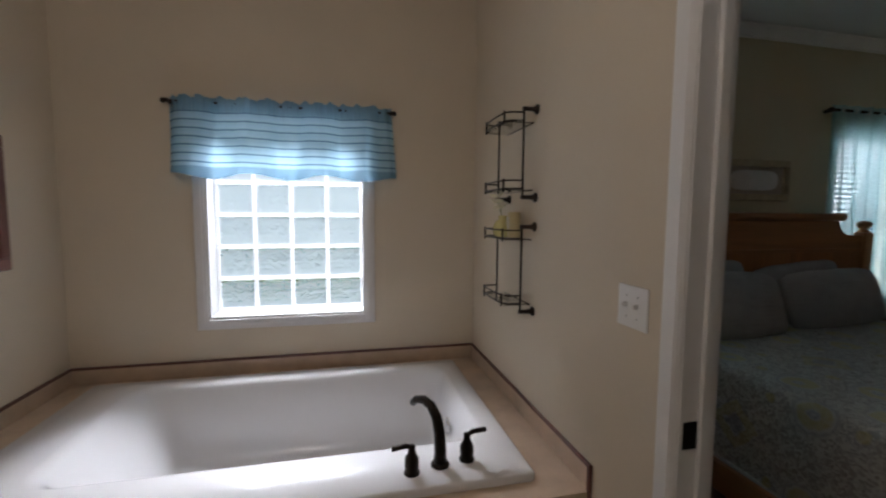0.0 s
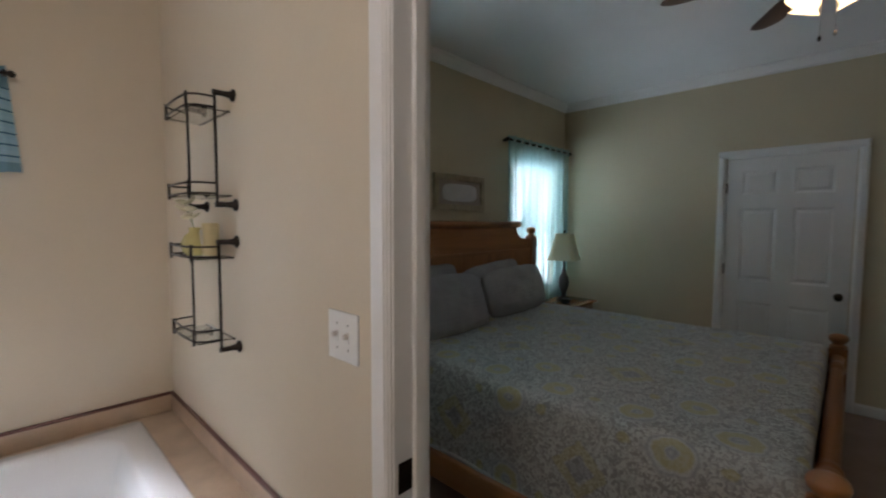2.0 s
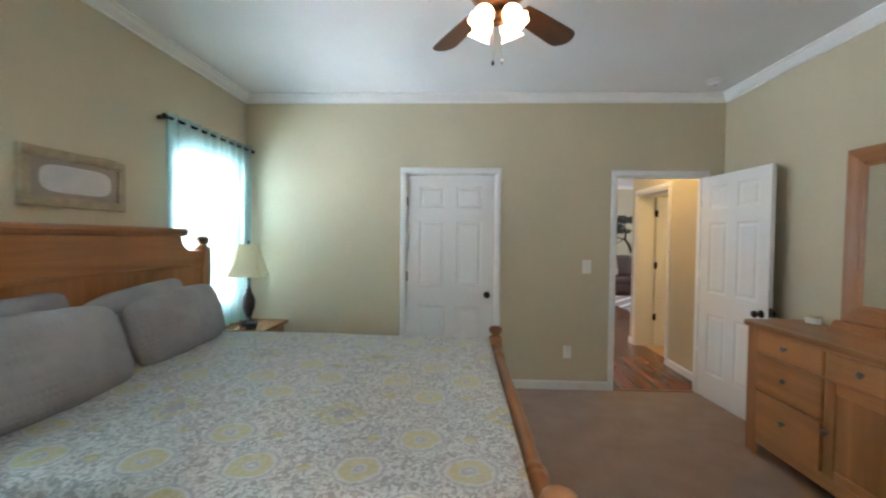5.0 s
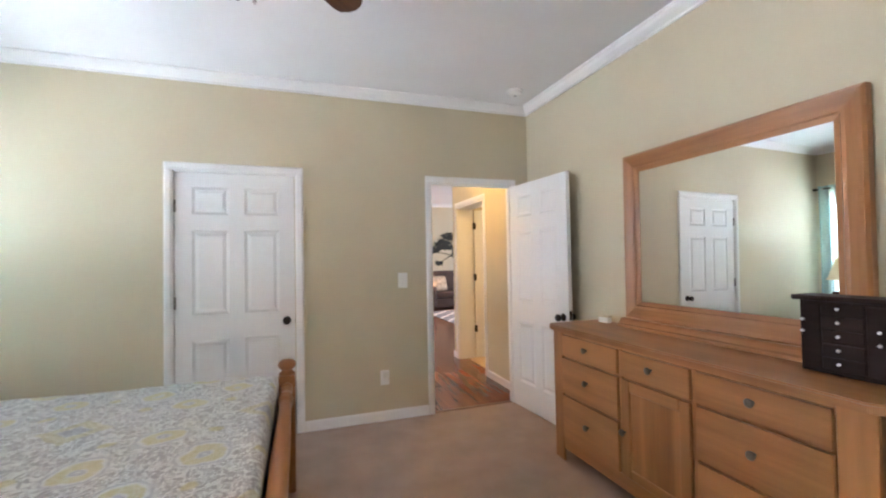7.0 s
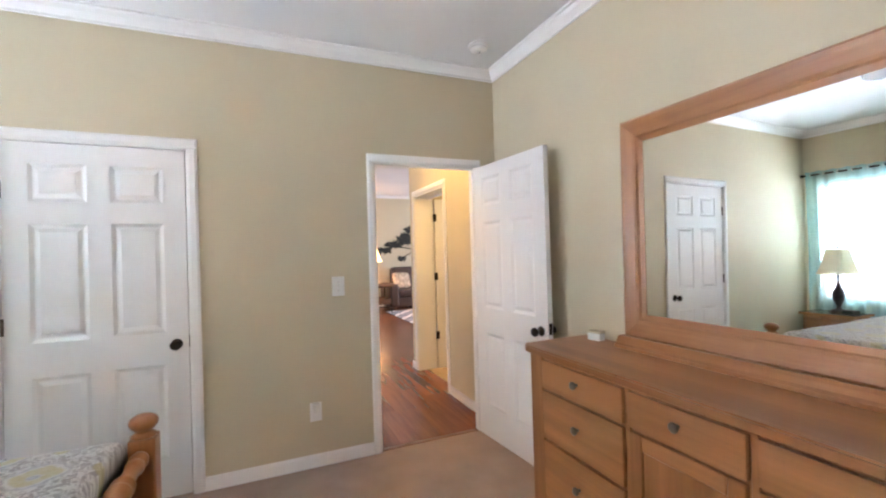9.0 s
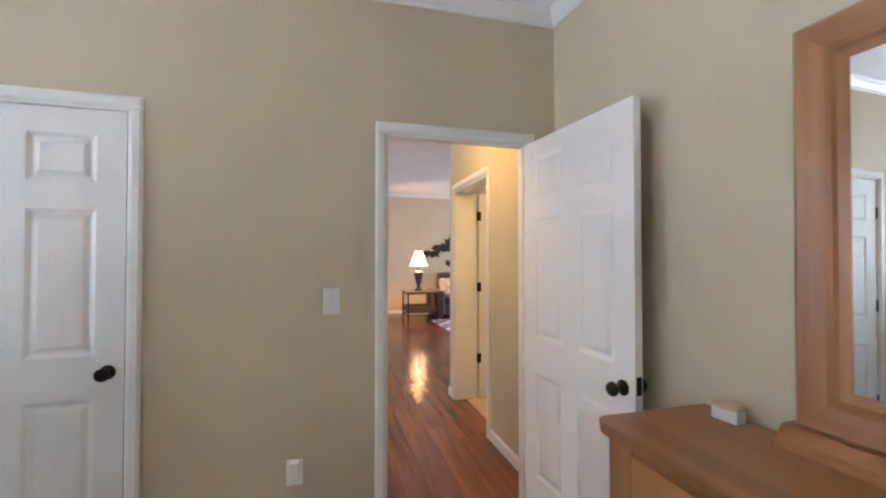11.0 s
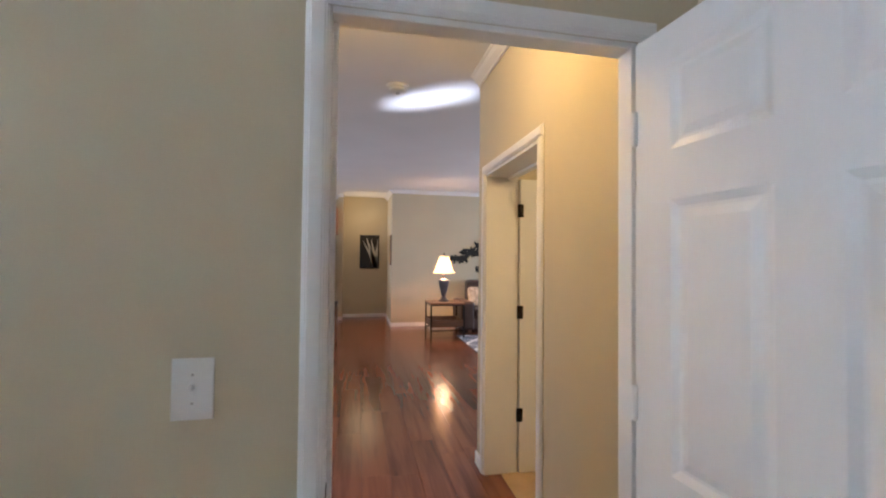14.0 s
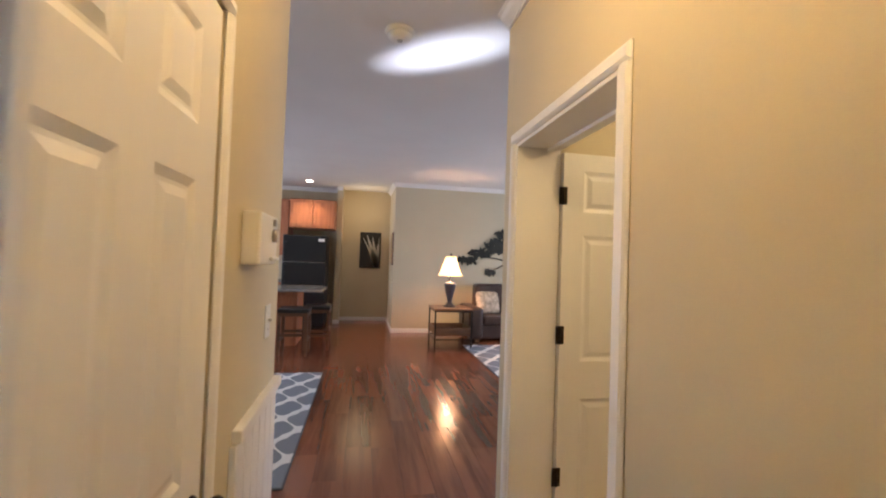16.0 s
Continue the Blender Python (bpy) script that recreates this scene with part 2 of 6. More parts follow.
def lathe(profile, seg=20, m=None, bm=None):
    """A turned shape from (radius, height) pairs, about z."""
    bm = bm or bmesh.new()
    m = m or Matrix()
    rings = []
    for r, z in profile:
        rings.append([bm.verts.new(m @ Vector((r * math.cos(2 * math.pi * k / seg), r * math.sin(2 * math.pi * k / seg), z))) for k in range(seg)])
    for a, b in zip(rings, rings[1:]):
        for k in range(seg):
            f = bm.faces.new((a[k], a[(k + 1) % seg], b[(k + 1) % seg], b[k]))
            f.smooth = True
    bm.faces.new(rings[0][::-1])
    bm.faces.new(rings[-1])
    return bm


def sweep(points, radius, seg=8, bm=None, taper=None):
    """A round bar along points."""
    bm = bm or bmesh.new()
    pts = [Vector(p) for p in points]
    rings = []
    for i, p in enumerate(pts):
        d = (pts[min(i + 1, len(pts) - 1)] - pts[max(i - 1, 0)]).normalized()
        q = d.to_track_quat('Z', 'Y').to_matrix()
        r = radius if taper is None else radius + (taper - radius) * i / (len(pts) - 1)
        rings.append([bm.verts.new(p + q @ Vector((r * math.cos(2 * math.pi * k / seg), r * math.sin(2 * math.pi * k / seg), 0))) for k in range(seg)])
    for a, b in zip(rings, rings[1:]):
        for k in range(seg):
            bm.faces.new((a[k], a[(k + 1) % seg], b[(k + 1) % seg], b[k])).smooth = True
    bm.faces.new(rings[0][::-1])
    bm.faces.new(rings[-1])
    return bm


def prism(outline, depth, m=None, bm=None, bevel=0.0):
    """An outline in x and z, given depth along y."""
    bm = bm or bmesh.new()
    m = m or Matrix()
    a = [bm.verts.new(m @ Vector((x, 0, z))) for x, z in outline]
    b = [bm.verts.new(m @ Vector((x, depth, z))) for x, z in outline]
    n = len(a)
    fs = [bm.faces.new(a), bm.faces.new(b[::-1])]
    fs += [bm.faces.new((a[k], b[k], b[(k + 1) % n], a[(k + 1) % n])) for k in range(n)]
    bmesh.ops.recalc_face_normals(bm, faces=fs)
    if bevel:
        bmesh.ops.bevel(bm, geom=list({e for f in fs[:2] for e in f.edges}), offset=bevel, segments=2, affect='EDGES')
    return bm


def mesh_of(name, bm, material, smooth=False):
    me = bpy.data.meshes.new(name)
    bmesh.ops.recalc_face_normals(bm, faces=bm.faces)
    bm.to_mesh(me)
    bm.free()
    if smooth:
        for p in me.polygons:
            p.use_smooth = True
    me.materials.append(material)
    return me


def part(name, bm, material, parent, label="", smooth=False, m=None):
    """One mesh object under a thing or a part."""
    ob = new(name, mesh_of(name, bm, material, smooth))
    ob.parent = parent
    if m is not None:
        ob.matrix_basis = m
    return tagged(ob, label)


def thing(name, m, label, category, group=""):
    """An empty at a thing's base, which its parts hang under."""
    ob = new(name)
    ob.empty_display_size = 0.05
    ob.matrix_basis = m
    return tagged(ob, label, category, group)


def solid(name, bm, material, label, category, group="", smooth=False, m=None, kind=""):
    ob = new(name, mesh_of(name, bm, material, smooth))
    if m is not None:
        ob.matrix_basis = m
    return tagged(ob, label, category, group, kind)


def setting(name, bm, material, label, category="", smooth=False):
    return solid(name, bm, material, label, category or name.split("_")[0], smooth=smooth, kind="structure")


def wall(name, axis, p0, p1, a0, a1, z0, z1, holes, material, label):
    """A wall between p0 and p1 across, a0 to a1 along, with openings (from, to, sill, head)."""
    bm = bmesh.new()

    def put(s, e, lo, hi):
        if e - s > 1e-4 and hi - lo > 1e-4:
            bx(bm, *((p0, p1, s, e) if axis == "x" else (s, e, p0, p1)), lo, hi)
    at = a0
    for s, e, lo, hi in sorted(holes):
        put(at, s, z0, z1)
        put(s, e, z0, lo)
        put(s, e, hi, z1)
        at = e
    put(at, a1, z0, z1)
    return setting(name, bm, material, label, "wall")

# ---- structure ----
XB, XB2 = 0.87, 0.974          # wall between bathroom and bedroom
XW, XW2 = 4.835, 4.89        # wall between bedroom and hall
YN, YN2 = 2.76, 2.97          # outer wall with the windows
YS = -1.795                   # bedroom's wall behind the dresser
YHL, YHR, YHR2 = -0.655, -1.745, -1.975  # hall walls
CEIL = 2.80
BATH_DOOR = (0.24, 1.062, 0.0, 2.04)
CLOSET = (0.310, 1.191, 0.0, 2.064)
HALL_CLOSET = (5.01, 5.72, 0.0, 2.04)
XHE = 6.52                    # end of the hall wall towards the dining side
HALL_DOOR = (-1.605, -0.803, 0.0, 2.04)
WIN_A, WIN_B = (3.78, 4.64, 0.78, 2.1), (1.42, 2.28, 0.78, 2.1)
WIN_BATH = (-0.665, 0.195, 0.86, 2.0)
LAUNDRY = (5.765, 6.64, 0.0, 2.052)

wall("wall_partition_bath", "x", XB, XB2, -1.915, YN, 0, CEIL, [BATH_DOOR], PAINT_BATH, "beige painted partition wall of the bathroom with a doorway")
setting("wall_partition_bedroom_side", bx(bmesh.new(), XB2 - 0.001, XB2 + 0.003, YS, 0.24, 0, CEIL), PAINT, "tan painted wall face beside the bathroom doorway", "wall")
wall("wall_outer_bedroom", "y", YN, YN2, XB2, XW2, 0, CEIL, [WIN_A, WIN_B], PAINT, "tan painted outer wall with two windows")
wall("wall_outer_bathroom", "y", YN, YN2, -1.46, XB2, 0, CEIL, [WIN_BATH], PAINT_BATH, "beige painted outer wall with a glass block window")
wall("wall_far_bedroom", "x", XW, XW2, YS, YN, 0, CEIL, [CLOSET, HALL_DOOR], PAINT, "tan painted bedroom wall with closet door and hall doorway")
wall("wall_dresser", "y", -1.915, YS, XB2, XW2, 0, CEIL, [], PAINT, "tan painted bedroom wall behind the dresser")
setting("wall_bathroom_end", box(-1.46, -1.34, -2.0, YN, 0, CEIL), PAINT_BATH, "beige painted bathroom wall beside the tub", "wall")
setting("wall_bathroom_back", box(-1.34, XB, -2.0, -1.9, 0, CEIL), PAINT_BATH, "beige painted bathroom wall", "wall")
setting("ceiling_bedroom", box(XB2, XW, YS, YN, CEIL, CEIL + 0.1), CEILING, "white textured bedroom ceiling", "ceiling")
setting("ceiling_bathroom", box(-1.34, XB, -1.9, YN, CEIL, CEIL + 0.1), CEILING, "white textured bathroom ceiling", "ceiling")
setting("floor_bedroom", box(XB, 4.86, -1.9, YN, -0.1, 0.0), CARPET, "mauve beige cut pile carpet", "floor")
setting("floor_bathroom", box(-1.34, XB, -1.9, YN, -0.1, 0.0), mat("pale vinyl floor", (0.5, 0.44, 0.36), 0.4), "pale vinyl bathroom floor", "floor")
# hall
wall("wall_hall_closet_side", "y", YHL, -0.5, XW2, XHE, 0, CEIL, [HALL_CLOSET], PAINT, "tan painted hall wall with a panelled door")
wall("wall_hall_laundry_side", "y", YHR2, YHR, XW2, 6.8, 0, 2.9, [LAUNDRY], PAINT, "tan painted hall wall with the laundry doorway")
setting("wall_closet_back", box(XW2, XHE, 1.9, 2.0, 0, CEIL), PAINT, "tan painted closet wall", "wall")
setting("wall_closet_end", box(XHE - 0.1, XHE, -0.5, 1.9, 0, CEIL), PAINT, "tan painted wall end", "wall")
setting("wall_laundry_back", box(4.9, 6.9, -4.4, -4.3, 0, CEIL), PAINT, "yellow tan laundry wall", "wall")
setting("wall_laundry_end", box(6.7, 6.8, -4.3, YHR2, 0, 2.9), PAINT, "tan painted wall end", "wall")
setting("wall_laundry_near", box(4.975, 5.05, -4.3, YHR2, 0, CEIL), PAINT, "tan painted laundry wall", "wall")
setting("ceiling_hall", box(XW2, 6.8, YHR, YHL, CEIL, CEIL + 0.1), CEILING, "white hall ceiling", "ceiling")
setting("ceiling_laundry", box(4.9, 6.8, -4.4, YHR2, CEIL, CEIL + 0.1), CEILING, "white laundry ceiling", "ceiling")
setting("ceiling_dining_edge", box(XHE, 6.75, YHL, 4.1, CEIL, CEIL + 0.1), CEILING, "white ceiling strip beside the hall", "ceiling")
setting("ceiling_closet", box(XW2, XHE, YHL, 2.0, CEIL, CEIL + 0.1), CEILING, "white closet ceiling", "ceiling")
bm = bmesh.new()
v = [bm.verts.new(p) for p in ((6.75, -6.6, 2.8), (14.8, -6.6, 3.0), (14.8, 4.1, 3.0), (6.75, 4.1, 2.8))]
w2 = [bm.verts.new(p.co + Vector((0, 0, 0.1))) for p in v]
bm.faces.new(v), bm.faces.new(w2)
for k in range(4):
    bm.faces.new((v[k], v[(k + 1) % 4], w2[(k + 1) % 4], w2[k]))
setting("ceiling_living", bm, CEILING, "white gently sloping living room ceiling", "ceiling")
# living room and kitchen
setting("wall_living_lamp", box(13.0, 13.12, -6.6, -1.6, 0, 3.0), PAINT, "tan painted living room wall behind the sofa", "wall")
setting("wall_passage_side", box(13.12, 14.6, -1.72, -1.6, 0, 3.0), PAINT, "tan painted passage wall", "wall")
setting("wall_passage_end", box(14.6, 14.72, -1.72, 4.0, 0, 3.0), PAINT, "tan painted wall at the passage end", "wall")
setting("wall_kitchen_end", box(14.1, 14.6, -0.53, -0.41, 0, 3.0), PAINT, "tan painted stub wall beside the refrigerator", "wall")
# the openings in the next two walls are assumed, out of view
wall("wall_living_windows", "y", -6.6, -6.5, 6.8, 13.0, 0, 3.0, [(8.5, 11.5, 0.7, 2.3)], PAINT, "tan painted living room wall, out of view, with an added wide window opening")
wall("wall_kitchen_windows", "y", 4.0, 4.1, 6.42, 14.7, 0, 3.0, [(9.8, 12.2, 1.0, 2.2)], PAINT, "tan painted kitchen wall, out of view, with an added window opening")
setting("wall_living_near", box(6.7, 6.8, -6.5, -4.3, 0, 3.0), PAINT, "tan painted living room wall", "wall")
setting("wall_dining_near", box(XHE - 0.1, XHE, 2.0, 4.0, 0, CEIL), PAINT, "tan painted dining wall", "wall")
setting("floor_hall", bx(bx(box(6.7, 14.7, -6.5, 4.0, -0.1, -0.008), 4.86, 6.7, YHR2, -0.5, -0.1, -0.008), XHE - 0.05, 6.7, -0.5, 4.0, -0.1, -0.008), GAP, "dark red brown laminate plank floor", "floor")
m_ = glow("hazy daylight", (0.9, 0.96, 1.0), 1.0)
n_, l_ = m_.node_tree.nodes, m_.node_tree.links
co_, sp_, no_, ad_, rp_ = n_.new("ShaderNodeTexCoord"), n_.new("ShaderNodeSeparateXYZ"), n_.new("ShaderNodeTexNoise"), n_.new("ShaderNodeMath"), n_.new("ShaderNodeValToRGB")
no_.inputs["Scale"].default_value, no_.inputs["Detail"].default_value = 2.6, 8
l_.new(co_.outputs["Object"], no_.inputs["Vector"]), l_.new(co_.outputs["Object"], sp_.inputs[0])
ad_.operation = 'MULTIPLY_ADD'
ad_.inputs[1].default_value = 0.12
l_.new(sp_.outputs[2], ad_.inputs[0]), l_.new(no_.outputs[0], ad_.inputs[2])
rp_.color_ramp.elements[0].position, rp_.color_ramp.elements[0].color = 0.42, (0.48, 0.61, 0.70, 1)
rp_.color_ramp.elements[1].position, rp_.color_ramp.elements[1].color = 0.80, (0.84, 0.95, 1.0, 1)
l_.new(ad_.outputs[0], rp_.inputs[0])
l_.new(rp_.outputs[0], n_["Principled BSDF"].inputs["Emission Color"])
n_["Principled BSDF"].inputs["Emission Strength"].default_value = 2.9
setting("backdrop", box(-16, 20, 9.0, 9.1, -0.5, 8), m_, "hazy bright trees and sky beyond the windows", "backdrop")
setting("ground", box(-60, 70, -60, 70, -0.6, -0.5), mat("grass ground", (0.07, 0.1, 0.035), 0.9, vary=0.4), "green lawn outside", "ground")

# ---- joinery: casings, doors, mouldings ----


def casing(name, axis, p, out, a0, a1, head, label, w=0.06, t=0.016):
    """White moulded trim round a doorway on one face of a wall. out: +1 or -1, the way it stands proud."""
    ob = tagged(new(name), label, "door trim", kind="structure")
    for nm, s, e, lo, hi in (("casing_side", a0 - w, a0, 0, head), ("casing_side", a1, a1 + w, 0, head), ("casing_head", a0 - w, a1 + w, head, head + w)):
        bm = bmesh.new()
        for k, (inset, th) in enumerate(((0.0, t * 0.55), (0.010, t * 0.8), (0.022, t))):
            s2, e2 = s + inset * 0.5, e - inset * 0.5
            l2, h2 = (lo, hi) if nm == "casing_side" else (lo + inset * 0.5, hi - inset * 0.5)
            q = (p, p + out * th)
            bx(bm, *((min(q), max(q), s2, e2) if axis == "x" else (s2, e2, min(q), max(q))), l2, h2, 0.003)
        part(nm, bm, TRIM, ob)
    return ob


def jamb(name, axis, p0, p1, a0, a1, head, label, t=0.018):
    """White boards that line an opening, with a stop."""
    ob = tagged(new(name), label, "door jamb", kind="structure")
    mid = (p0 + p1) / 2
    for nm, s, e, lo, hi in (("jamb_board", a0, a0 + t, 0, head), ("jamb_board", a1 - t, a1, 0, head), ("jamb_head", a0 + t, a1 - t, head - t, head)):
        bm = bmesh.new()
        bx(bm, *((p0 - 0.002, p1 + 0.002, s, e) if axis == "x" else (s, e, p0 - 0.002, p1 + 0.002)), lo, hi, 0.002)
        part(nm, bm, TRIM, ob)
    return ob


PANELS = [(c, r) for r in ((0.235, 0.782), (0.968, 1.604), (1.722, 1.932)) for c in (0, 1)]


def knob_set(parent, x, z, face_y, out, name="knob"):
    q = pose(x, face_y, z, -90 * out, 0, 0)
    k = part(name, lathe([(0.031, 0), (0.031, 0.005), (0.027, 0.009), (0.013, 0.012), (0.011, 0.03), (0.018, 0.036), (0.027, 0.046), (0.029, 0.056), (0.024, 0.066), (0.010, 0.07)], 20), BRONZE, parent, "dark bronze round knob", m=q)
    return k


def panel_door(name, m, w, h, label, knob_x, hinge_x, hinge_side, kind="structure", sides=(-1, 1), hinge_mat=None, knob_z=0.895, hinges=(0.4, 1.1, 1.8)):
    """A six-panel door leaf, 35 mm thick about y = 0, from x = 0 to w."""
    ob = tagged(new(name), label, "door", kind=kind)
    ob.matrix_basis = m
    paint = DOORPAINT
    t, st, mu = 0.0175, 0.112, 0.105
    cols = [(st, (w - mu) / 2), ((w + mu) / 2, w - st)]
    bm = bmesh.new()
    zs = [0.008, 0.235, 0.782, 0.968, 1.604, 1.722, 1.932, h]
    for k in (0, 2, 4, 6):
        bx(bm, 0.0, w, -t, t, zs[k], zs[k + 1])
    for k in (1, 3, 5):
        for a, b in ((0.0, st), ((w - mu) / 2, (w + mu) / 2), (w - st, w)):
            bx(bm, a, b, -t, t, zs[k], zs[k + 1])
    leaf = part("leaf", bm, paint, ob)
    for c, (lo, hi) in PANELS:
        a, b = cols[c]
        bm = bmesh.new()
        bx(bm, a, b, -t + 0.0085, t - 0.0085, lo, hi)
        for s in (-1, 1):
            # moulded slope down from the stiles, then the raised field
            rim = [(a, lo), (b, lo), (b, hi), (a, hi)]
            g = 0.018
            v0 = [bm.verts.new((x, s * t, z)) for x, z in rim]
            v1 = [bm.verts.new((x + (g if x == a else -g), s * (t - 0.0075), z + (g if z == lo else -g))) for x, z in rim]
            g2 = 0.026
            v2 = [bm.verts.new((x + (g2 if x == a else -g2), s * (t - 0.0075), z + (g2 if z == lo else -g2))) for x, z in rim]
            g3 = 0.046
            v3 = [bm.verts.new((x + (g3 if x == a else -g3), s * (t - 0.001), z + (g3 if z == lo else -g3))) for x, z in rim]
            for p, q in ((v0, v1), (v1, v2), (v2, v3)):
                for k in range(4):
                    bm.faces.new((p[k], p[(k + 1) % 4], q[(k + 1) % 4], q[k]))
            bm.faces.new(v3)
        part("panel", bm, paint, leaf)
    if knob_x is not None:
        for s in sides:
            knob_set(ob, knob_x, knob_z, s * t, s)
        part("latch_plate", box(w - 0.001 if knob_x > w / 2 else -0.002, w + 0.002 if knob_x > w / 2 else 0.001, -0.012, 0.012, 0.87, 0.94), BRONZE, ob)
    for z in hinges:
        bm = lathe([(0.006, -0.045), (0.0075, -0.043), (0.0075, 0.043), (0.006, 0.045)], 10, pose(hinge_x, hinge_side * (t + 0.004), z))
        if hinge_mat is None:
            bx(bm, hinge_x - 0.022, hinge_x + 0.022, hinge_side * (t + 0.0005) - 0.001, hinge_side * (t + 0.0005) + 0.001, z - 0.045, z + 0.045)
        part("hinge", bm, hinge_mat or BRONZE, ob)
    return ob


CROWN = [(0, 0), (0.07, 0), (0.07, -0.012), (0.058, -0.018), (0.045, -0.038), (0.025, -0.055), (0.014, -0.064), (0.014, -0.078), (0, -0.078)]


def crown(name, p, q, inward, z=CEIL, z2=None):
    """Crown moulding along a wall from p to q; inward: unit step from the wall into the room."""
    bm = bmesh.new()
    z2 = z if z2 is None else z2
    rings = []
    for (x, y), zz in ((p, z), (q, z2)):
        rings.append([bm.verts.new((x + inward[0] * o, y + inward[1] * o, zz - 0.0005 + d)) for o, d in CROWN])
    n = len(CROWN)
    for k in range(n):
        bm.faces.new((rings[0][k], rings[0][(k + 1) % n], rings[1][(k + 1) % n], rings[1][k]))
    bm.faces.new(rings[0])
    bm.faces.new(rings[1][::-1])
    return setting(name, bm, TRIM, "white painted crown moulding", "trim")


def skirting(name, axis, p, out, a0, a1, h=0.085):
    bm = bmesh.new()
    q = sorted((p, p + out * 0.013))
    r = sorted((p, p + out * 0.007))
    bx(bm, *((q[0], q[1], a0, a1) if axis == "x" else (a0, a1, q[0], q[1])), 0, h - 0.012, 0.002)
    bx(bm, *((r[0], r[1], a0, a1) if axis == "x" else (a0, a1, r[0], r[1])), h - 0.0125, h, 0.002)
    return setting(name, bm, TRIM, "white painted baseboard", "baseboard")


crown("trim_crown_far", (XW, YS), (XW, YN), (-1, 0))
crown("trim_crown_outer", (XB2, YN), (XW, YN), (0, -1))
crown("trim_crown_dresser", (XB2, YS), (XW, YS), (0, 1))
crown("trim_crown_near", (XB2, YS), (XB2, YN), (1, 0))
crown("trim_crown_laundry_side", (XW2, YHR), (6.8, YHR), (0, 1))
crown("trim_crown_closet_side", (XW2, YHL), (XHE, YHL), (0, -1))
crown("trim_crown_laundry_end", (6.8, -4.4), (6.8, YHR), (1, 0))
crown("trim_crown_lamp_wall", (13.0, -6.5), (13.0, -1.6), (-1, 0), 2.955)
crown("trim_crown_passage", (13.0, -1.6), (14.6, -1.6), (0, 1), 2.955, 2.995)
crown("trim_crown_stub", (14.1, -0.53), (14.1, -0.41), (-1, 0), 2.982)
crown("trim_crown_kitchen", (14.55, -0.41), (14.55, 4.0), (-1, 0), 2.99)
skirting("baseboard_far_a", "x", XW, -1, 1.237, YN)
skirting("baseboard_far_b", "x", XW, -1, -0.762, 0.264)
skirting("baseboard_outer", "y", YN, -1, XB2, XW)
skirting("baseboard_dresser", "y", YS, 1, XB2, XW)
skirting("baseboard_hall_a", "y", YHR, 1, XW2, 5.705)
skirting("baseboard_hall_b", "y", YHR, 1, 6.7, 6.813)
skirting("baseboard_hall_end", "x", 6.8, 1, -4.4, YHR + 0.013)
skirting("baseboard_lamp_wall", "x", 13.0, -1, -6.5, -1.587)
skirting("baseboard_passage_side", "y", -1.6, 1, 13.0, 14.6)
skirting("baseboard_passage_end", "x", 14.6, -1, -1.6, -0.53)
skirting("baseboard_stub", "x", 14.1, -1, -0.545, -0.397)

casing("door_trim_bathroom", "x", XB, -1, BATH_DOOR[0], 1.048, 2.04, "white moulded casing round the bathroom doorway", w=0.068)
casing("door_trim_bathroom_bedroom_side", "x", XB2, 1, BATH_DOOR[0], 1.066, 2.04, "white moulded casing round the bathroom doorway")
jb = jamb("door_jamb_bathroom", "x", XB, XB2, BATH_DOOR[0], BATH_DOOR[1], 2.04, "white jamb of the bathroom doorway with strike plate")
part("strike_plate", box(0.878, 0.918, 1.0405, 1.0445, 0.885, 0.955, 0.002), BRONZE, jb, "dark bronze strike plate")
part("door_stop", box(0.92, 0.95, 1.032, 1.0445, 0, 2.02, 0.002), TRIM, jb)
casing("door_trim_closet", "x", XW, -1, CLOSET[0] + 0.012, CLOSET[1] - 0.012, 2.055, "white moulded casing round the closet door", w=0.057)
jamb("door_jamb_closet", "x", XW, XW2, CLOSET[0], CLOSET[1], CLOSET[3], "white jamb of the closet door")
casing("door_trim_hall", "x", XW, -1, HALL_DOOR[0], -0.818, 2.04, "white moulded casing round the hall doorway", w=0.056)
casing("door_trim_hall_outside", "x", XW2, 1, HALL_DOOR[0], -0.798, 2.04, "white moulded casing on the hall side")
jb = jamb("door_jamb_hall", "x", XW, XW2, HALL_DOOR[0], HALL_DOOR[1], 2.04, "white jamb of the hall doorway with strike plate")
part("strike_plate", box(4.842, 4.875, -0.8225, -0.8205, 0.87, 0.94, 0.0005), BRONZE, jb, "dark bronze strike plate")
part("door_stop", box(4.868, 4.885, -0.833, -0.821, 0, 2.02, 0.002), TRIM, jb)
casing("door_trim_laundry", "y", YHR, 1, LAUNDRY[0], LAUNDRY[1], LAUNDRY[3], "white moulded casing round the laundry doorway")
jb = jamb("door_jamb_laundry", "y", YHR2, YHR, LAUNDRY[0], LAUNDRY[1], LAUNDRY[3], "white deep jamb of the laundry doorway")
part("door_stop", box(LAUNDRY[0] + 0.018, LAUNDRY[1] - 0.018, -1.93, -1.9, 2.018, 2.034, 0.002), TRIM, jb)
casing("door_trim_hall_closet", "y", YHL, -1, HALL_CLOSET[0], HALL_CLOSET[1], 2.04, "white moulded casing round the hall closet door", w=0.046)

# doors
panel_door("door_1", pose(XW + 0.0225, CLOSET[1] - 0.0235, 0, 0, 0, -90), CLOSET[1] - CLOSET[0] - 0.047, 2.041, "closed white six-panel closet door with dark knob", 0.773, 0.0, -1, sides=(-1,), hinge_mat=PEWTER, hinges=(0.34, 1.065, 1.785))
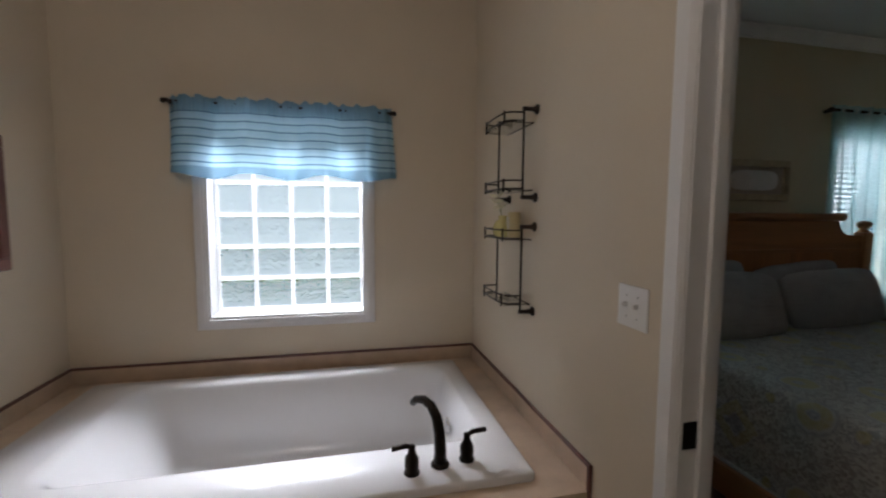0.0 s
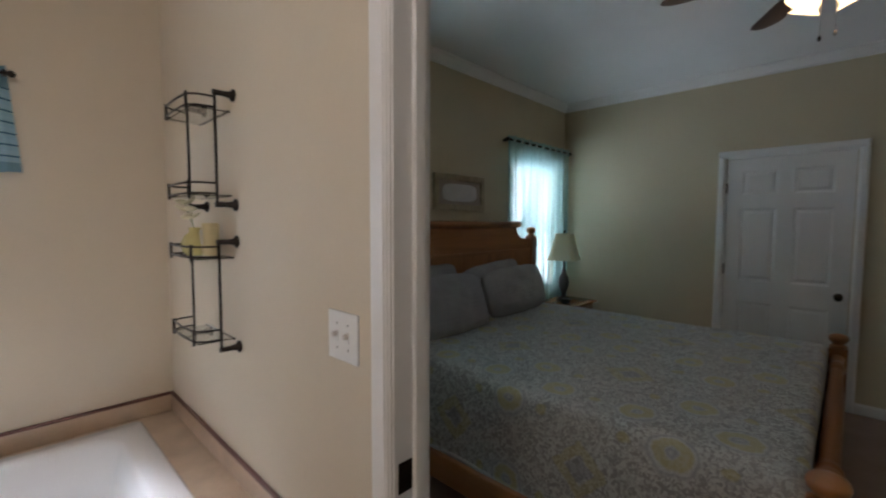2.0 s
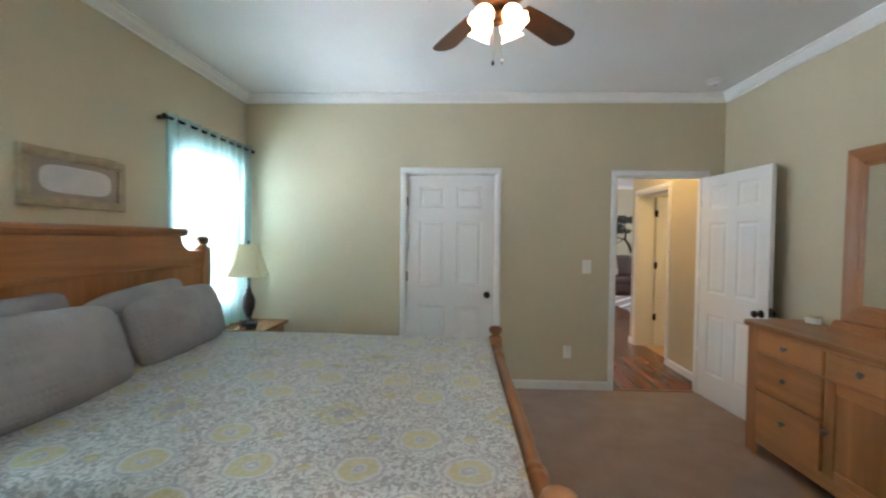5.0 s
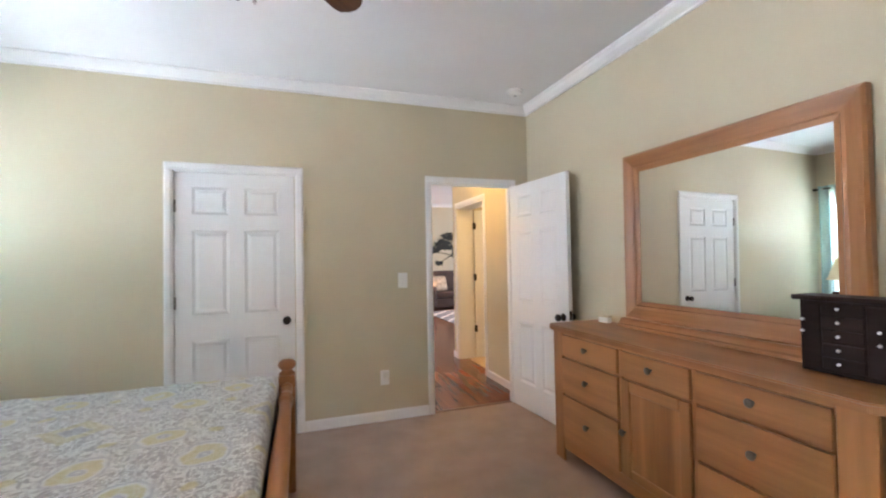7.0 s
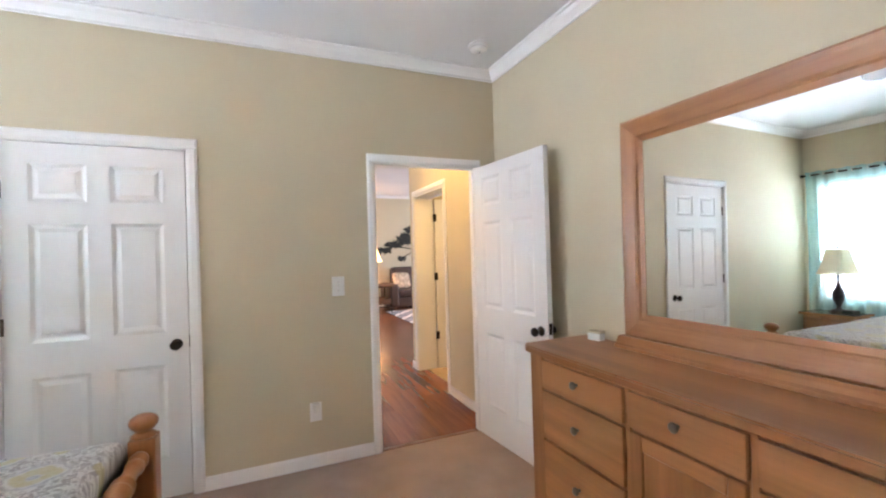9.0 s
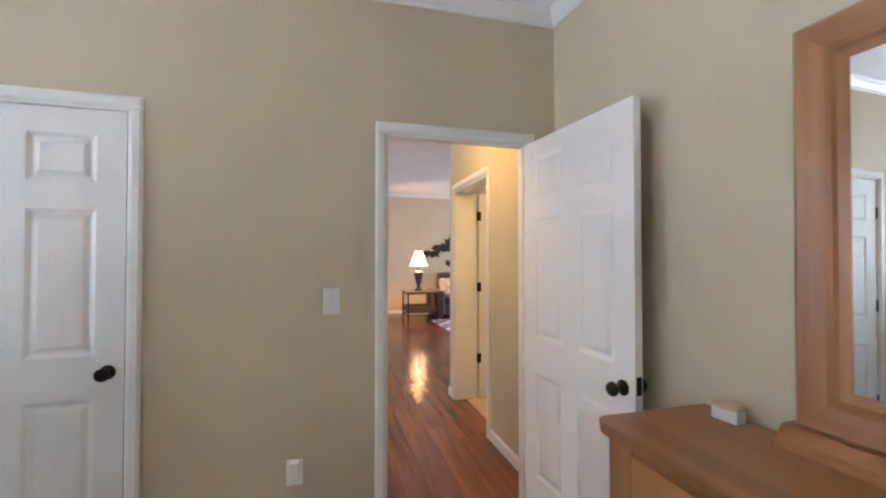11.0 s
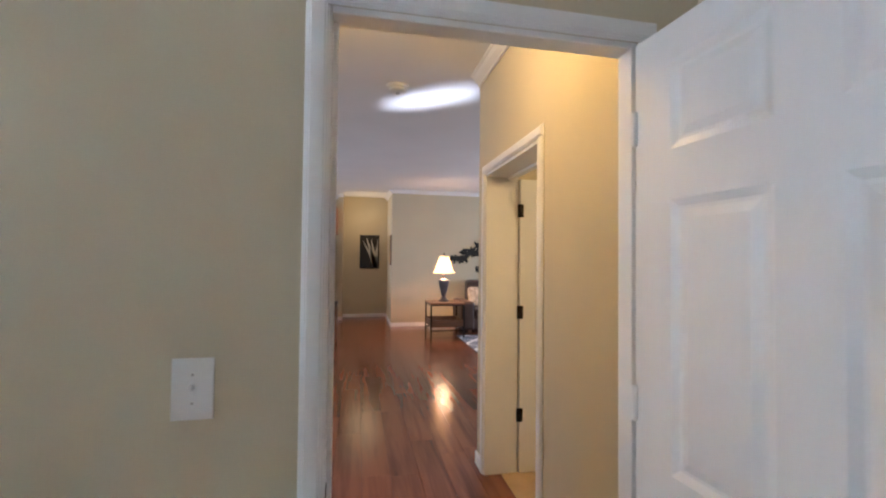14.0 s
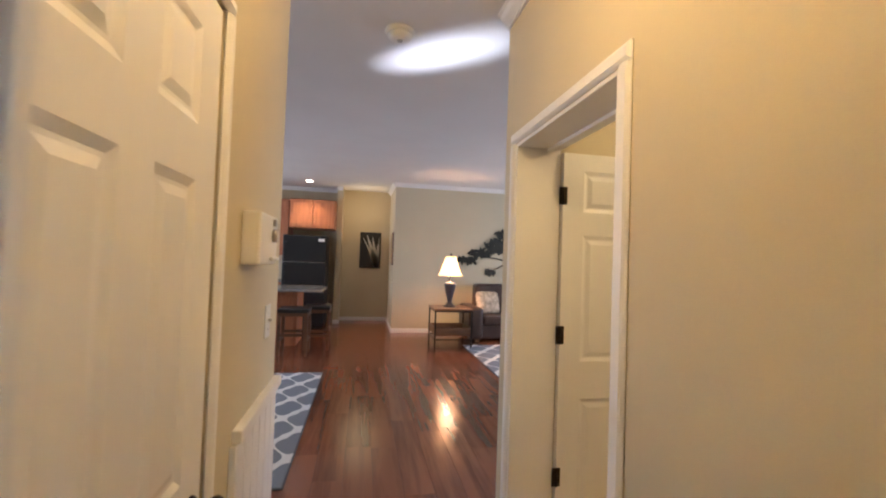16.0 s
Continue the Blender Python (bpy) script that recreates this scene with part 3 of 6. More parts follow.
panel_door("door_2", pose(4.818, -1.606, 0, 0, 0, 184.6), 0.80, 2.02, "open white six-panel bedroom door swung against the wall", 0.737, 0.0, -1, hinge_mat=TRIM, knob_z=0.885)
panel_door("door_3", pose(5.02, YHL + 0.02, 0), 0.69, 2.03, "closed white six-panel hall closet door with dark knob", 0.63, 0.0, -1, sides=(-1,), knob_z=0.885)
panel_door("door_4", pose(6.618, -1.985, 0, 0, 0, -90), 0.79, 2.02, "open white six-panel laundry door with dark hinges", 0.73, 0.0, -1)

# ---- windows ----


def window(name, x0, x1, z0, z1, label):
    ob = tagged(new(name), label, "window", kind="structure")
    y0, y1 = YN + 0.07, YN + 0.12
    for a, b, c, d in ((x0, x0 + 0.04, z0, z1), (x1 - 0.04, x1, z0, z1), (x0 + 0.04, x1 - 0.04, z0, z0 + 0.04), (x0 + 0.04, x1 - 0.04, z1 - 0.04, z1), (x0 + 0.04, x1 - 0.04, (z0 + z1) / 2 - 0.02, (z0 + z1) / 2 + 0.02)):
        part("window_frame", box(a, b, y0, y1, c, d, 0.004), TRIM, ob)
    zm = (z0 + z1) / 2
    for c, d in ((z0 + 0.04, zm - 0.02), (zm + 0.02, z1 - 0.04)):
        p = part("pane", box(x0 + 0.04, x1 - 0.04, y0 + 0.02, y0 + 0.026, c, d), PANE, ob, "clear glass pane")
        p.visible_shadow = False
    part("window_sill", box(x0 - 0.03, x1 + 0.03, YN - 0.02, YN + 0.07, z0 - 0.02, z0, 0.004), TRIM, ob)
    for a, b, c, d in ((x0 - 0.06, x0, z0 - 0.02, z1 + 0.06), (x1, x1 + 0.06, z0 - 0.02, z1 + 0.06), (x0, x1, z1, z1 + 0.06)):
        part("window_casing", box(a, b, YN - 0.016, YN, c, d, 0.003), TRIM, ob)
    return ob


PANE = glass("window glass", (0.97, 0.99, 0.98))
window("window_1", *WIN_A, "white framed double hung bedroom window")
window("window_2", *WIN_B, "white framed double hung bedroom window")


def blind(x0, x1, z0, z1):
    ob = thing("window_blind", pose((x0 + x1) / 2, YN + 0.035, z1), "lowered white slatted blind in front of the panes", "blind", "bedroom blinds")
    w = (x1 - x0) / 2 - 0.006
    part("headrail", box(-w, w, -0.02, 0.02, -0.04, -0.002, 0.003), PLASTIC, ob)
    me = mesh_of("slat", box(-w, w, -0.022, 0.022, -0.0008, 0.0008), SLAT)
    n = int((z1 - z0 - 0.08) / 0.04)
    for k in range(n):
        s = new("slat", me)
        s.parent = ob
        s.matrix_basis = pose(0, 0, -0.06 - 0.04 * k, -35, 0, 0)
    part("bottom_rail", box(-w, w, -0.02, 0.02, -(z1 - z0) + 0.002, -(z1 - z0) + 0.018, 0.003), PLASTIC, ob)
    for x in (-w * 0.6, w * 0.6):
        part("cord", sweep([(x, 0.024, -0.03), (x, 0.024, -(z1 - z0) + 0.01)], 0.0012, 5), PLASTIC, ob)


SLAT = sheer("white blind slat", (0.85, 0.87, 0.88), 0.02, 0.35)
blind(*WIN_A)
blind(*WIN_B)


def curtain(x0, x1, z0, z1, y, seed, fold=9, amp=0.026):
    """A hanging sheet with folds, gathered at its eyelets."""
    rnd = random.Random(seed)
    ph = [rnd.uniform(0, 6.28) for _ in range(6)]
    bm = bmesh.new()
    nu, nv = 120, 14
    rows = []
    for j in range(nv + 1):
        v = j / nv
        row = []
        for i in range(nu + 1):
            u = i / nu
            a = amp * (0.75 + 0.4 * v)
            d = a * math.sin(2 * math.pi * fold * u + 0.7 * math.sin(3 * v + ph[0])) + 0.35 * a * math.sin(2 * math.pi * fold * 2.3 * u + ph[1] + 1.5 * v)
            side = 0.012 * math.sin(4 * v + ph[2]) * (2 * u - 1)
            row.append(bm.verts.new((x0 + (x1 - x0) * u + side, y + d, z1 + (z0 - z1) * v + (0.006 * math.cos(2 * math.pi * fold * u) if j == 0 else 0))))
        rows.append(row)
    for a, b in zip(rows, rows[1:]):
        for i in range(nu):
            bm.faces.new((a[i], a[i + 1], b[i + 1], b[i])).smooth = True
    return bm


AQUA = sheer("aqua sheer curtain", (0.58, 0.87, 0.89), 0.47, 0.72)
for k, (a, b) in enumerate(((3.62, 4.79), (1.27, 2.37))):
    c = thing("curtain", pose(0, 0, 0), "aqua sheer eyelet curtain hanging over a bright window", "curtain", "bedroom curtains")
    part("cloth", curtain(a + 0.01, b - 0.01, 0.12, 2.29, YN - 0.075, 3 + k), AQUA, c)
    for i in range(9):
        x = a + 0.07 + (b - a - 0.14) * i / 8
        part("eyelet", sweep([(x, YN - 0.075 + 0.024 * math.cos(q * math.pi / 6), 2.25 + 0.024 * math.sin(q * math.pi / 6)) for q in range(13)], 0.004, 6), NICKEL, c)
    r = thing("curtain_rod", pose(0, 0, 0), "dark bronze curtain rod with end caps", "curtain rod", "bedroom curtain rods")
    part("rod", sweep([(a - 0.02, YN - 0.075, 2.25), (b + 0.02, YN - 0.075, 2.25)], 0.011, 12), BRONZE, r)
    for x in (a - 0.02, b + 0.02):
        part("finial", lathe([(0.011, -0.02), (0.018, -0.015), (0.018, 0.015), (0.008, 0.02)], 14, pose(x, YN - 0.075, 2.25, 0, 90, 0)), BRONZE, r)
        part("bracket", box(x - 0.008 + (0.03 if x < b else -0.03), x + 0.008 + (0.03 if x < b else -0.03), YN - 0.075, YN, 2.236, 2.264, 0.003), BRONZE, r)

# ---- bedroom: bed ----


def quilt_cloth():
    """Off-white quilt printed with rings of yellow medallions and grey scrollwork."""
    m = bpy.data.materials.new("printed quilt")
    m.use_nodes = True
    n, l = m.node_tree.nodes, m.node_tree.links
    b = n["Principled BSDF"]
    b.inputs["Roughness"].default_value = 0.8
    b.inputs["Sheen Weight"].default_value, b.inputs["Sheen Roughness"].default_value = 0.35, 0.45
    co = n.new("ShaderNodeTexCoord")
    wob = n.new("ShaderNodeTexNoise")
    wob.inputs["Scale"].default_value, wob.inputs["Detail"].default_value = 16, 4
    l.new(co.outputs["Object"], wob.inputs["Vector"])
    wv = n.new("ShaderNodeVectorMath")
    wv.operation = 'MULTIPLY_ADD'
    wv.inputs[1].default_value = (0.046, 0.046, 0)
    l.new(wob.outputs["Color"], wv.inputs[0])
    # carry the print down over the sides
    s0, drop, side, turned = n.new("ShaderNodeSeparateXYZ"), n.new("ShaderNodeMath"), n.new("ShaderNodeMath"), n.new("ShaderNodeMath")
    l.new(co.outputs["Object"], s0.inputs[0])
    drop.operation, side.operation, turned.operation = 'SUBTRACT', 'GREATER_THAN', 'MULTIPLY_ADD'
    drop.inputs[0].default_value = 0.71
    l.new(s0.outputs[2], drop.inputs[1])
    l.new(s0.outputs[0], side.inputs[0])
    side.inputs[1].default_value = 2.93
    two = n.new("ShaderNodeMath")
    two.operation = 'MULTIPLY_ADD'
    two.inputs[1].default_value, two.inputs[2].default_value = 2.0, -1.0
    l.new(side.outputs[0], two.inputs[0])
    l.new(drop.outputs[0], turned.inputs[0])
    l.new(two.outputs[0], turned.inputs[1])
    l.new(s0.outputs[0], turned.inputs[2])
    flat = n.new("ShaderNodeCombineXYZ")
    l.new(turned.outputs[0], flat.inputs[0])
    l.new(s0.outputs[1], flat.inputs[1])
    l.new(flat.outputs[0], wv.inputs[2])
    l.new(flat.outputs[0], wob.inputs["Vector"])
    sp = n.new("ShaderNodeSeparateXYZ")
    l.new(wv.outputs[0], sp.inputs[0])

    def math_(op, a, c=None, d=None):
        q = n.new("ShaderNodeMath")
        q.operation = op
        for i, s in enumerate((a, c, d)):
            if s is None:
                continue
            if isinstance(s, (int, float)):
                q.inputs[i].default_value = s
            else:
                l.new(s, q.inputs[i])
        return q.outputs[0]

    def fold(s, centre, period):
        f = math_('FRACT', math_('MULTIPLY_ADD', s, 1 / period, 50.5 - centre / period))
        return math_('MULTIPLY', math_('ABSOLUTE', math_('SUBTRACT', f, 0.5)), period)

    ax, by = fold(sp.outputs[0], 2.50, 0.81), fold(sp.outputs[1], 1.155, 0.70)

    def dist(p, q):
        x, y = math_('SUBTRACT', ax, p), math_('SUBTRACT', by, q)
        return math_('SQRT', math_('ADD', math_('MULTIPLY', x, x), math_('MULTIPLY', y, y)))

    d = math_('MINIMUM', dist(0.405, 0.175), dist(0.20, 0.35))

    def step(v, at, soft=0.007):
        q = n.new("ShaderNodeMapRange")
        q.interpolation_type = 'SMOOTHSTEP'
        q.inputs[1].default_value, q.inputs[2].default_value = at - soft, at + soft
        l.new(v, q.inputs[0])
        return q.outputs[0]

    def band(v, lo, hi, soft=0.007):
        return math_('MULTIPLY', step(v, lo, soft), math_('SUBTRACT', 1.0, step(v, hi, soft)))

    dia = math_('ADD', ax, by)
    yellow = math_('MAXIMUM', band(d, 0.027, 0.066), math_('MULTIPLY', band(dia, 0.065, 0.125), 0.75))
    yellow = math_('MAXIMUM', yellow, band(dist(0.405, 0.0), -0.02, 0.024))
    yellow = math_('MAXIMUM', yellow, band(dist(0.20, 0.175), -0.02, 0.024))
    grey = math_('MAXIMUM', band(d, 0.078, 0.088, 0.005), band(d, 0.008, 0.02))
    grey = math_('MAXIMUM', grey, band(dia, -0.02, 0.055))
    vo = n.new("ShaderNodeTexVoronoi")
    vo.inputs["Scale"].default_value = 34
    l.new(wv.outputs[0], vo.inputs["Vector"])
    n2 = n.new("ShaderNodeTexNoise")
    n2.inputs["Scale"].default_value, n2.inputs["Detail"].default_value, n2.inputs["Distortion"].default_value = 40, 3, 1.7
    l.new(flat.outputs[0], n2.inputs["Vector"])
    scroll = math_('MAXIMUM', math_('MULTIPLY', band(vo.outputs["Distance"], 0.40, 0.52, 0.05), 0.5), math_('MULTIPLY', step(n2.outputs[0], 0.525, 0.035), 0.85))
    scroll = math_('MULTIPLY', scroll, math_('MULTIPLY_ADD', step(d, 0.094, 0.012), 0.75, 0.25))

    def mix(a, c, f):
        q = n.new("ShaderNodeMix")
        q.data_type = 'RGBA'
        for s, i in ((a, 6), (c, 7)):
            if isinstance(s, tuple):
                q.inputs[i].default_value = (*s, 1)
            else:
                l.new(s, q.inputs[i])
        l.new(f, q.inputs[0])
        return q.outputs[2]

    tone = n.new("ShaderNodeTexNoise")
    tone.inputs["Scale"].default_value = 5
    l.new(co.outputs["Object"], tone.inputs["Vector"])
    ink = mix((0.35, 0.36, 0.40), (0.43, 0.38, 0.35), tone.outputs[0])
    c = mix((0.93, 0.94, 0.92), ink, math_('MULTIPLY', scroll, 0.85))
    c = mix(c, (0.36, 0.36, 0.40), math_('MULTIPLY', grey, math_('MULTIPLY_ADD', n2.outputs[0], 0.7, 0.12)))
    c = mix(c, (0.70, 0.62, 0.24), math_('MULTIPLY', yellow, math_('MULTIPLY_ADD', n2.outputs[0], 0.95, 0.06)))
    l.new(c, b.inputs["Base Color"])
    bp = n.new("ShaderNodeBump")
    bp.inputs["Strength"].default_value, bp.inputs["Distance"].default_value = 0.45, 0.006
    l.new(math_('ADD', n2.outputs[0], math_('MULTIPLY', vo.outputs["Distance"], 0.6)), bp.inputs["Height"])
    l.new(bp.outputs[0], b.inputs["Normal"])
    return m


QUILT = quilt_cloth()


def quilt(x0, x1, y0, y1, top, drop_side, drop_foot):
    bm = bmesh.new()
    nu, nv = 130, 110
    u0, u1, v0 = x0 - drop_side, x1 + drop_side, y0 - drop_foot
    rows = []
    for j in range(nv + 1):
        v = v0 + (y1 - v0) * j / nv
        row = []
        for i in range(nu + 1):
            u = u0 + (u1 - u0) * i / nu
            ox, oy = max(x0 - u, u - x1, 0), max(y0 - v, 0)
            x, y = min(max(u, x0), x1), max(v, y0)
            r = 0.035
            ex, ey = min(u - x0, x1 - u), v - y0
            z = top - ox - oy
            for e in (ex, ey):
                if -r < e < r:
                    z -= (r - abs(e)) ** 2 / (4 * r)
            sgn = -1 if u < x0 else 1
            x += sgn * min(ox, 0.05) * 0.35 + (sgn * 0.012 * math.sin(v * 9 + 1) * min(1, ox / 0.2) if ox else 0)
            y -= min(oy, 0.05) * 0.2
            if not ox and not oy:
                z += 0.010 * noise.noise((u * 2.2, v * 2.2, 1.3)) + 0.004 * noise.noise((u * 9, v * 9, 4)) + 0.012 * math.sin(math.pi * (u - x0) / (x1 - x0))
            row.append(bm.verts.new((x, y, z)))
        rows.append(row)
    for a, b in zip(rows, rows[1:]):
        for i in range(nu):
            bm.faces.new((a[i], a[i + 1], b[i + 1], b[i])).smooth = True
    bmesh.ops.solidify(bm, geom=bm.faces[:], thickness=0.008)
    return bm


bed = thing("bed", pose(0, 0, 0), "honey pine king bed with scooped headboard and low turned footboard", "bed")
BX0, BX1, HBY = 1.885, 3.975, 2.655


def finial_post(x, y, h, w=0.085):
    bm = bx(bmesh.new(), x - w / 2, x + w / 2, y - w / 2, y + w / 2, 0.0, h, 0.008, 2)
    g = w / 0.085
    lathe([(0.040 * g, 0), (0.043 * g, 0.006), (0.034 * g, 0.014), (0.026 * g, 0.022), (0.032 * g, 0.03), (0.044 * g, 0.045), (0.047 * g, 0.06), (0.042 * g, 0.075), (0.026 * g, 0.086), (0.004, 0.09)], 20, pose(x, y, h), bm)
    return bm


for x in (BX0, BX1):
    part("head_post", finial_post(x, HBY, 1.34), PINE_V, bed)
    part("foot_post", finial_post(x, 0.375, 0.685, 0.094), PINE_V, bed)
# headboard: framed boards below a scooped top with a rolled cap
cx = (BX0 + BX1) / 2
half = (BX1 - BX0) / 2 - 0.04
out = [(-half, 1.22), (half, 1.22), (half, 1.315)]
out += [(0.875 - 0.11 * math.sin(q * math.pi / 16), 1.322 + 0.115 * (1 - math.cos(q * math.pi / 16))) for q in range(9)]
out += [(x * -1, z) for x, z in out[:1:-1]]
part("headboard_top", prism(out, 0.045, pose(cx, HBY - 0.022, 0), bevel=0.004), PINE_FRONT, bed)
part("headboard_rail", box(cx - half, cx + half, HBY - 0.024, HBY + 0.02, 1.195, 1.2195, 0.003), PINE_FRONT, bed)
for k in range(6):
    w = 2 * half / 6
    part("headboard_board", box(cx - half + w * k + 0.0002, cx - half + w * (k + 1) - 0.0002, HBY - 0.012, HBY + 0.012, 0.3, 1.1945, 0.0012), PINE_FRONT_V, bed)
cap = prism([(0.0, -0.012), (0.03, -0.012), (0.046, 0.0), (0.054, 0.02), (0.048, 0.038), (0.03, 0.047), (-0.03, 0.047), (-0.048, 0.038), (-0.054, 0.02), (-0.046, 0.0), (-0.03, -0.012)], 1.6, pose(cx + 0.80, HBY, 1.437, 0, 0, 90), bevel=0.008)
part("headboard_cap", cap, PINE, bed)
# footboard: two turned rails between the posts
TURN_RAIL = [(0.018, 0), (0.03, 0.01), (0.034, 0.03), (0.03, 0.05), (0.022, 0.06), (0.03, 0.075), (0.034, 0.09), (0.028, 0.11), (0.026, 0.13), (0.028, 0.2), (0.038, 0.225), (0.041, 0.245), (0.034, 0.262), (0.038, 0.275), (0.041, 0.29), (0.032, 0.315), (0.03, 0.35), (0.034, 0.75), (0.036, 0.99)]
prof = TURN_RAIL + [(r, 1.98 - z) for r, z in TURN_RAIL[::-1]][1:]
part("foot_rail", lathe(prof, 20, pose(BX0 + 0.055, 0.375, 0.622, 0, 90, 0)), PINE, bed, "turned pine rail")
part("foot_panel", box(BX0 + 0.04, BX1 - 0.04, 0.36, 0.39, 0.22, 0.46, 0.005), PINE, bed)
for x in (BX0 - 0.008, BX1 + 0.008):
    part("side_rail", box(x - 0.016, x + 0.016, 0.41, HBY - 0.04, 0.1, 0.245, 0.004), PINE_Y, bed)
solid("mattress", box(BX0 + 0.065, BX1 - 0.065, 0.445, 2.6, 0.25, 0.685, 0.05, 3), mat("white mattress ticking", (0.7, 0.7, 0.68), 0.9), "white mattress under the quilt on the bed", "mattress")
part("box_spring", box(BX0 + 0.07, BX1 - 0.07, 0.45, 2.6, 0.1, 0.25, 0.01), GREY, bed)
qt = thing("quilt", pose(0, 0, 0), "off-white quilt printed with yellow medallions and grey scrolls", "quilt")
part("cover", quilt(BX0 + 0.055, BX1 - 0.055, 0.428, 2.58, 0.705, 0.48, 0.2), QUILT, qt)
for x, s in ((BX0 + 0.055, -1), (BX1 - 0.055, 1)):
    part("hem", sweep([(x + s * (0.0175 + 0.012 * math.sin(y * 9 + 1)), y, 0.225) for y in [0.46 + 2.12 * k / 40 for k in range(41)]], 0.009, 6), mat("grey quilt binding", (0.5, 0.49, 0.5), 0.9), qt)


def pillow_shape(w, h, t, seed):
    bm = bmesh.new()
    nu, nv = 56, 44
    rnd = random.Random(seed)
    o = rnd.uniform(0, 50)
    grids = []
    for s in (-1, 1):
        rows = []
        for j in range(nv + 1):
            v = 2 * j / nv - 1
            row = []
            for i in range(nu + 1):
                u = 2 * i / nu - 1
                f = max(0.0, (1 - abs(u) ** 3.2)) ** 0.55 * max(0.0, (1 - abs(v) ** 3.2)) ** 0.55
                wave = 0.006 * noise.noise((u * 3 + o, v * 3, 7.0))
                x = u * w / 2 * (1 - 0.055 * abs(v) ** 7 - 0.03 * (v * v) * (1 - abs(v))) + wave * abs(u)
                z = v * h / 2 * (1.02 - 0.13 * abs(u) ** 7 - 0.03 * u * u) + wave * abs(v)
                rib = 0.0018 * math.sin(z * 260 + 2.5 * noise.noise((u * 5 + o, v * 4, 2.0))) * (0.6 + noise.noise((u * 9 + o, v * 2, 5.0)))
                y = s * t / 2 * f + (0.016 * noise.noise((u * 2 + o, v * 2, s)) + 0.006 * noise.noise((u * 6 + o, v * 5, s))) * (1 - u * u) * (1 - v * v) + s * rib * (1 - u ** 8) * (1 - v ** 8)
                row.append(bm.verts.new((x, y, z)))
            rows.append(row)
        grids.append(rows)
        for a, b in zip(rows, rows[1:]):
            for i in range(nu):
                bm.faces.new((a[i], a[i + 1], b[i + 1], b[i])).smooth = True
    bmesh.ops.remove_doubles(bm, verts=bm.verts, dist=0.0004)
    return bm


for x, y, z, w, h, t, lean, roll, sd, lb in ((3.34, 2.40, 0.90, 0.84, 0.39, 0.17, -17, -2.5, 1, "plump grey pillow propped against the headboard"),
                                             (2.36, 2.36, 0.897, 0.98, 0.43, 0.19, -20, 1.0, 2, "plump grey pillow propped against the headboard"),
                                             (3.20, 2.53, 0.908, 0.80, 0.44, 0.13, -8, -5, 3, "grey pillow tucked behind another pillow"),
                                             (2.36, 2.53, 0.915, 0.80, 0.46, 0.13, -8, -4, 4, "grey pillow tucked behind another pillow")):
    solid("pillow", pillow_shape(w, h, t, sd), GREY, lb, "pillow", "pillows on the bed", m=pose(x, y, z, lean, roll, 0))

# framed picture over the bed
pic = thing("picture_frame", pose(3.0, YN - 0.002, 1.72), "pale gilt framed panel with white rounded centre above the bed", "picture")
FR = mat("weathered champagne frame", (0.40, 0.32, 0.21), 0.5, vary=0.2, scale=14)
W, H = 0.315, 0.148
for k, (a, b, c, d) in enumerate(((-W, W, H - 0.05, H), (-W, W, -H, -H + 0.05), (-W, -W + 0.05, -H + 0.05, H - 0.05), (W - 0.05, W, -H + 0.05, H - 0.05))):
    bm = bx(bmesh.new(), a, b, -0.03, 0, c, d, 0.006, 2)
    part("frame_side", bm, FR, pic)
part("mat_board", box(-W + 0.05, W - 0.05, -0.014, -0.008, -H + 0.05, H - 0.05), mat("taupe mat board", (0.36, 0.30, 0.25), 0.8), pic)
oval = [(0.215 * math.copysign(abs(math.cos(a)) ** 0.4, math.cos(a)), 0.072 * math.copysign(abs(math.sin(a)) ** 0.7, math.sin(a))) for a in [2 * math.pi * q / 48 for q in range(48)]]
part("centre_panel", prism(oval, 0.005, pose(0, -0.02, 0)), mat("whitewashed panel", (0.62, 0.60, 0.60), 0.7, vary=0.12, scale=8), pic)

# nightstand, lamp, phone
ns = thing("nightstand", pose(4.44, 2.49, 0.012), "pine nightstand with one drawer beside the bed", "nightstand")
# glossy top; window glare is also put into its paler wood colour
part("top", box(-0.25, 0.25, -0.22, 0.22, 0.61, 0.638, 0.006, 2), wood("varnished pine top with window glare", (0.22, 0.095, 0.035), (0.42, 0.21, 0.09), 0, 0.14), ns)
part("body", box(-0.22, 0.22, -0.19, 0.2, 0.12, 0.61, 0.004), PINE_V, ns)
dw = part("drawer", box(-0.19, 0.19, -0.203, -0.188, 0.42, 0.58, 0.004), PINE, ns)
part("drawer_knob", lathe([(0.008, 0), (0.008, 0.012), (0.016, 0.018), (0.014, 0.028), (0.004, 0.03)], 14, pose(0, -0.203, 0.5, 90, 0, 0)), BRONZE, dw)
for x in (-0.2, 0.2):
    for y in (-0.17, 0.18):
        part("leg", box(x - 0.025, x + 0.025, y - 0.02, y + 0.02, -0.012, 0.13, 0.004), PINE_V, ns)


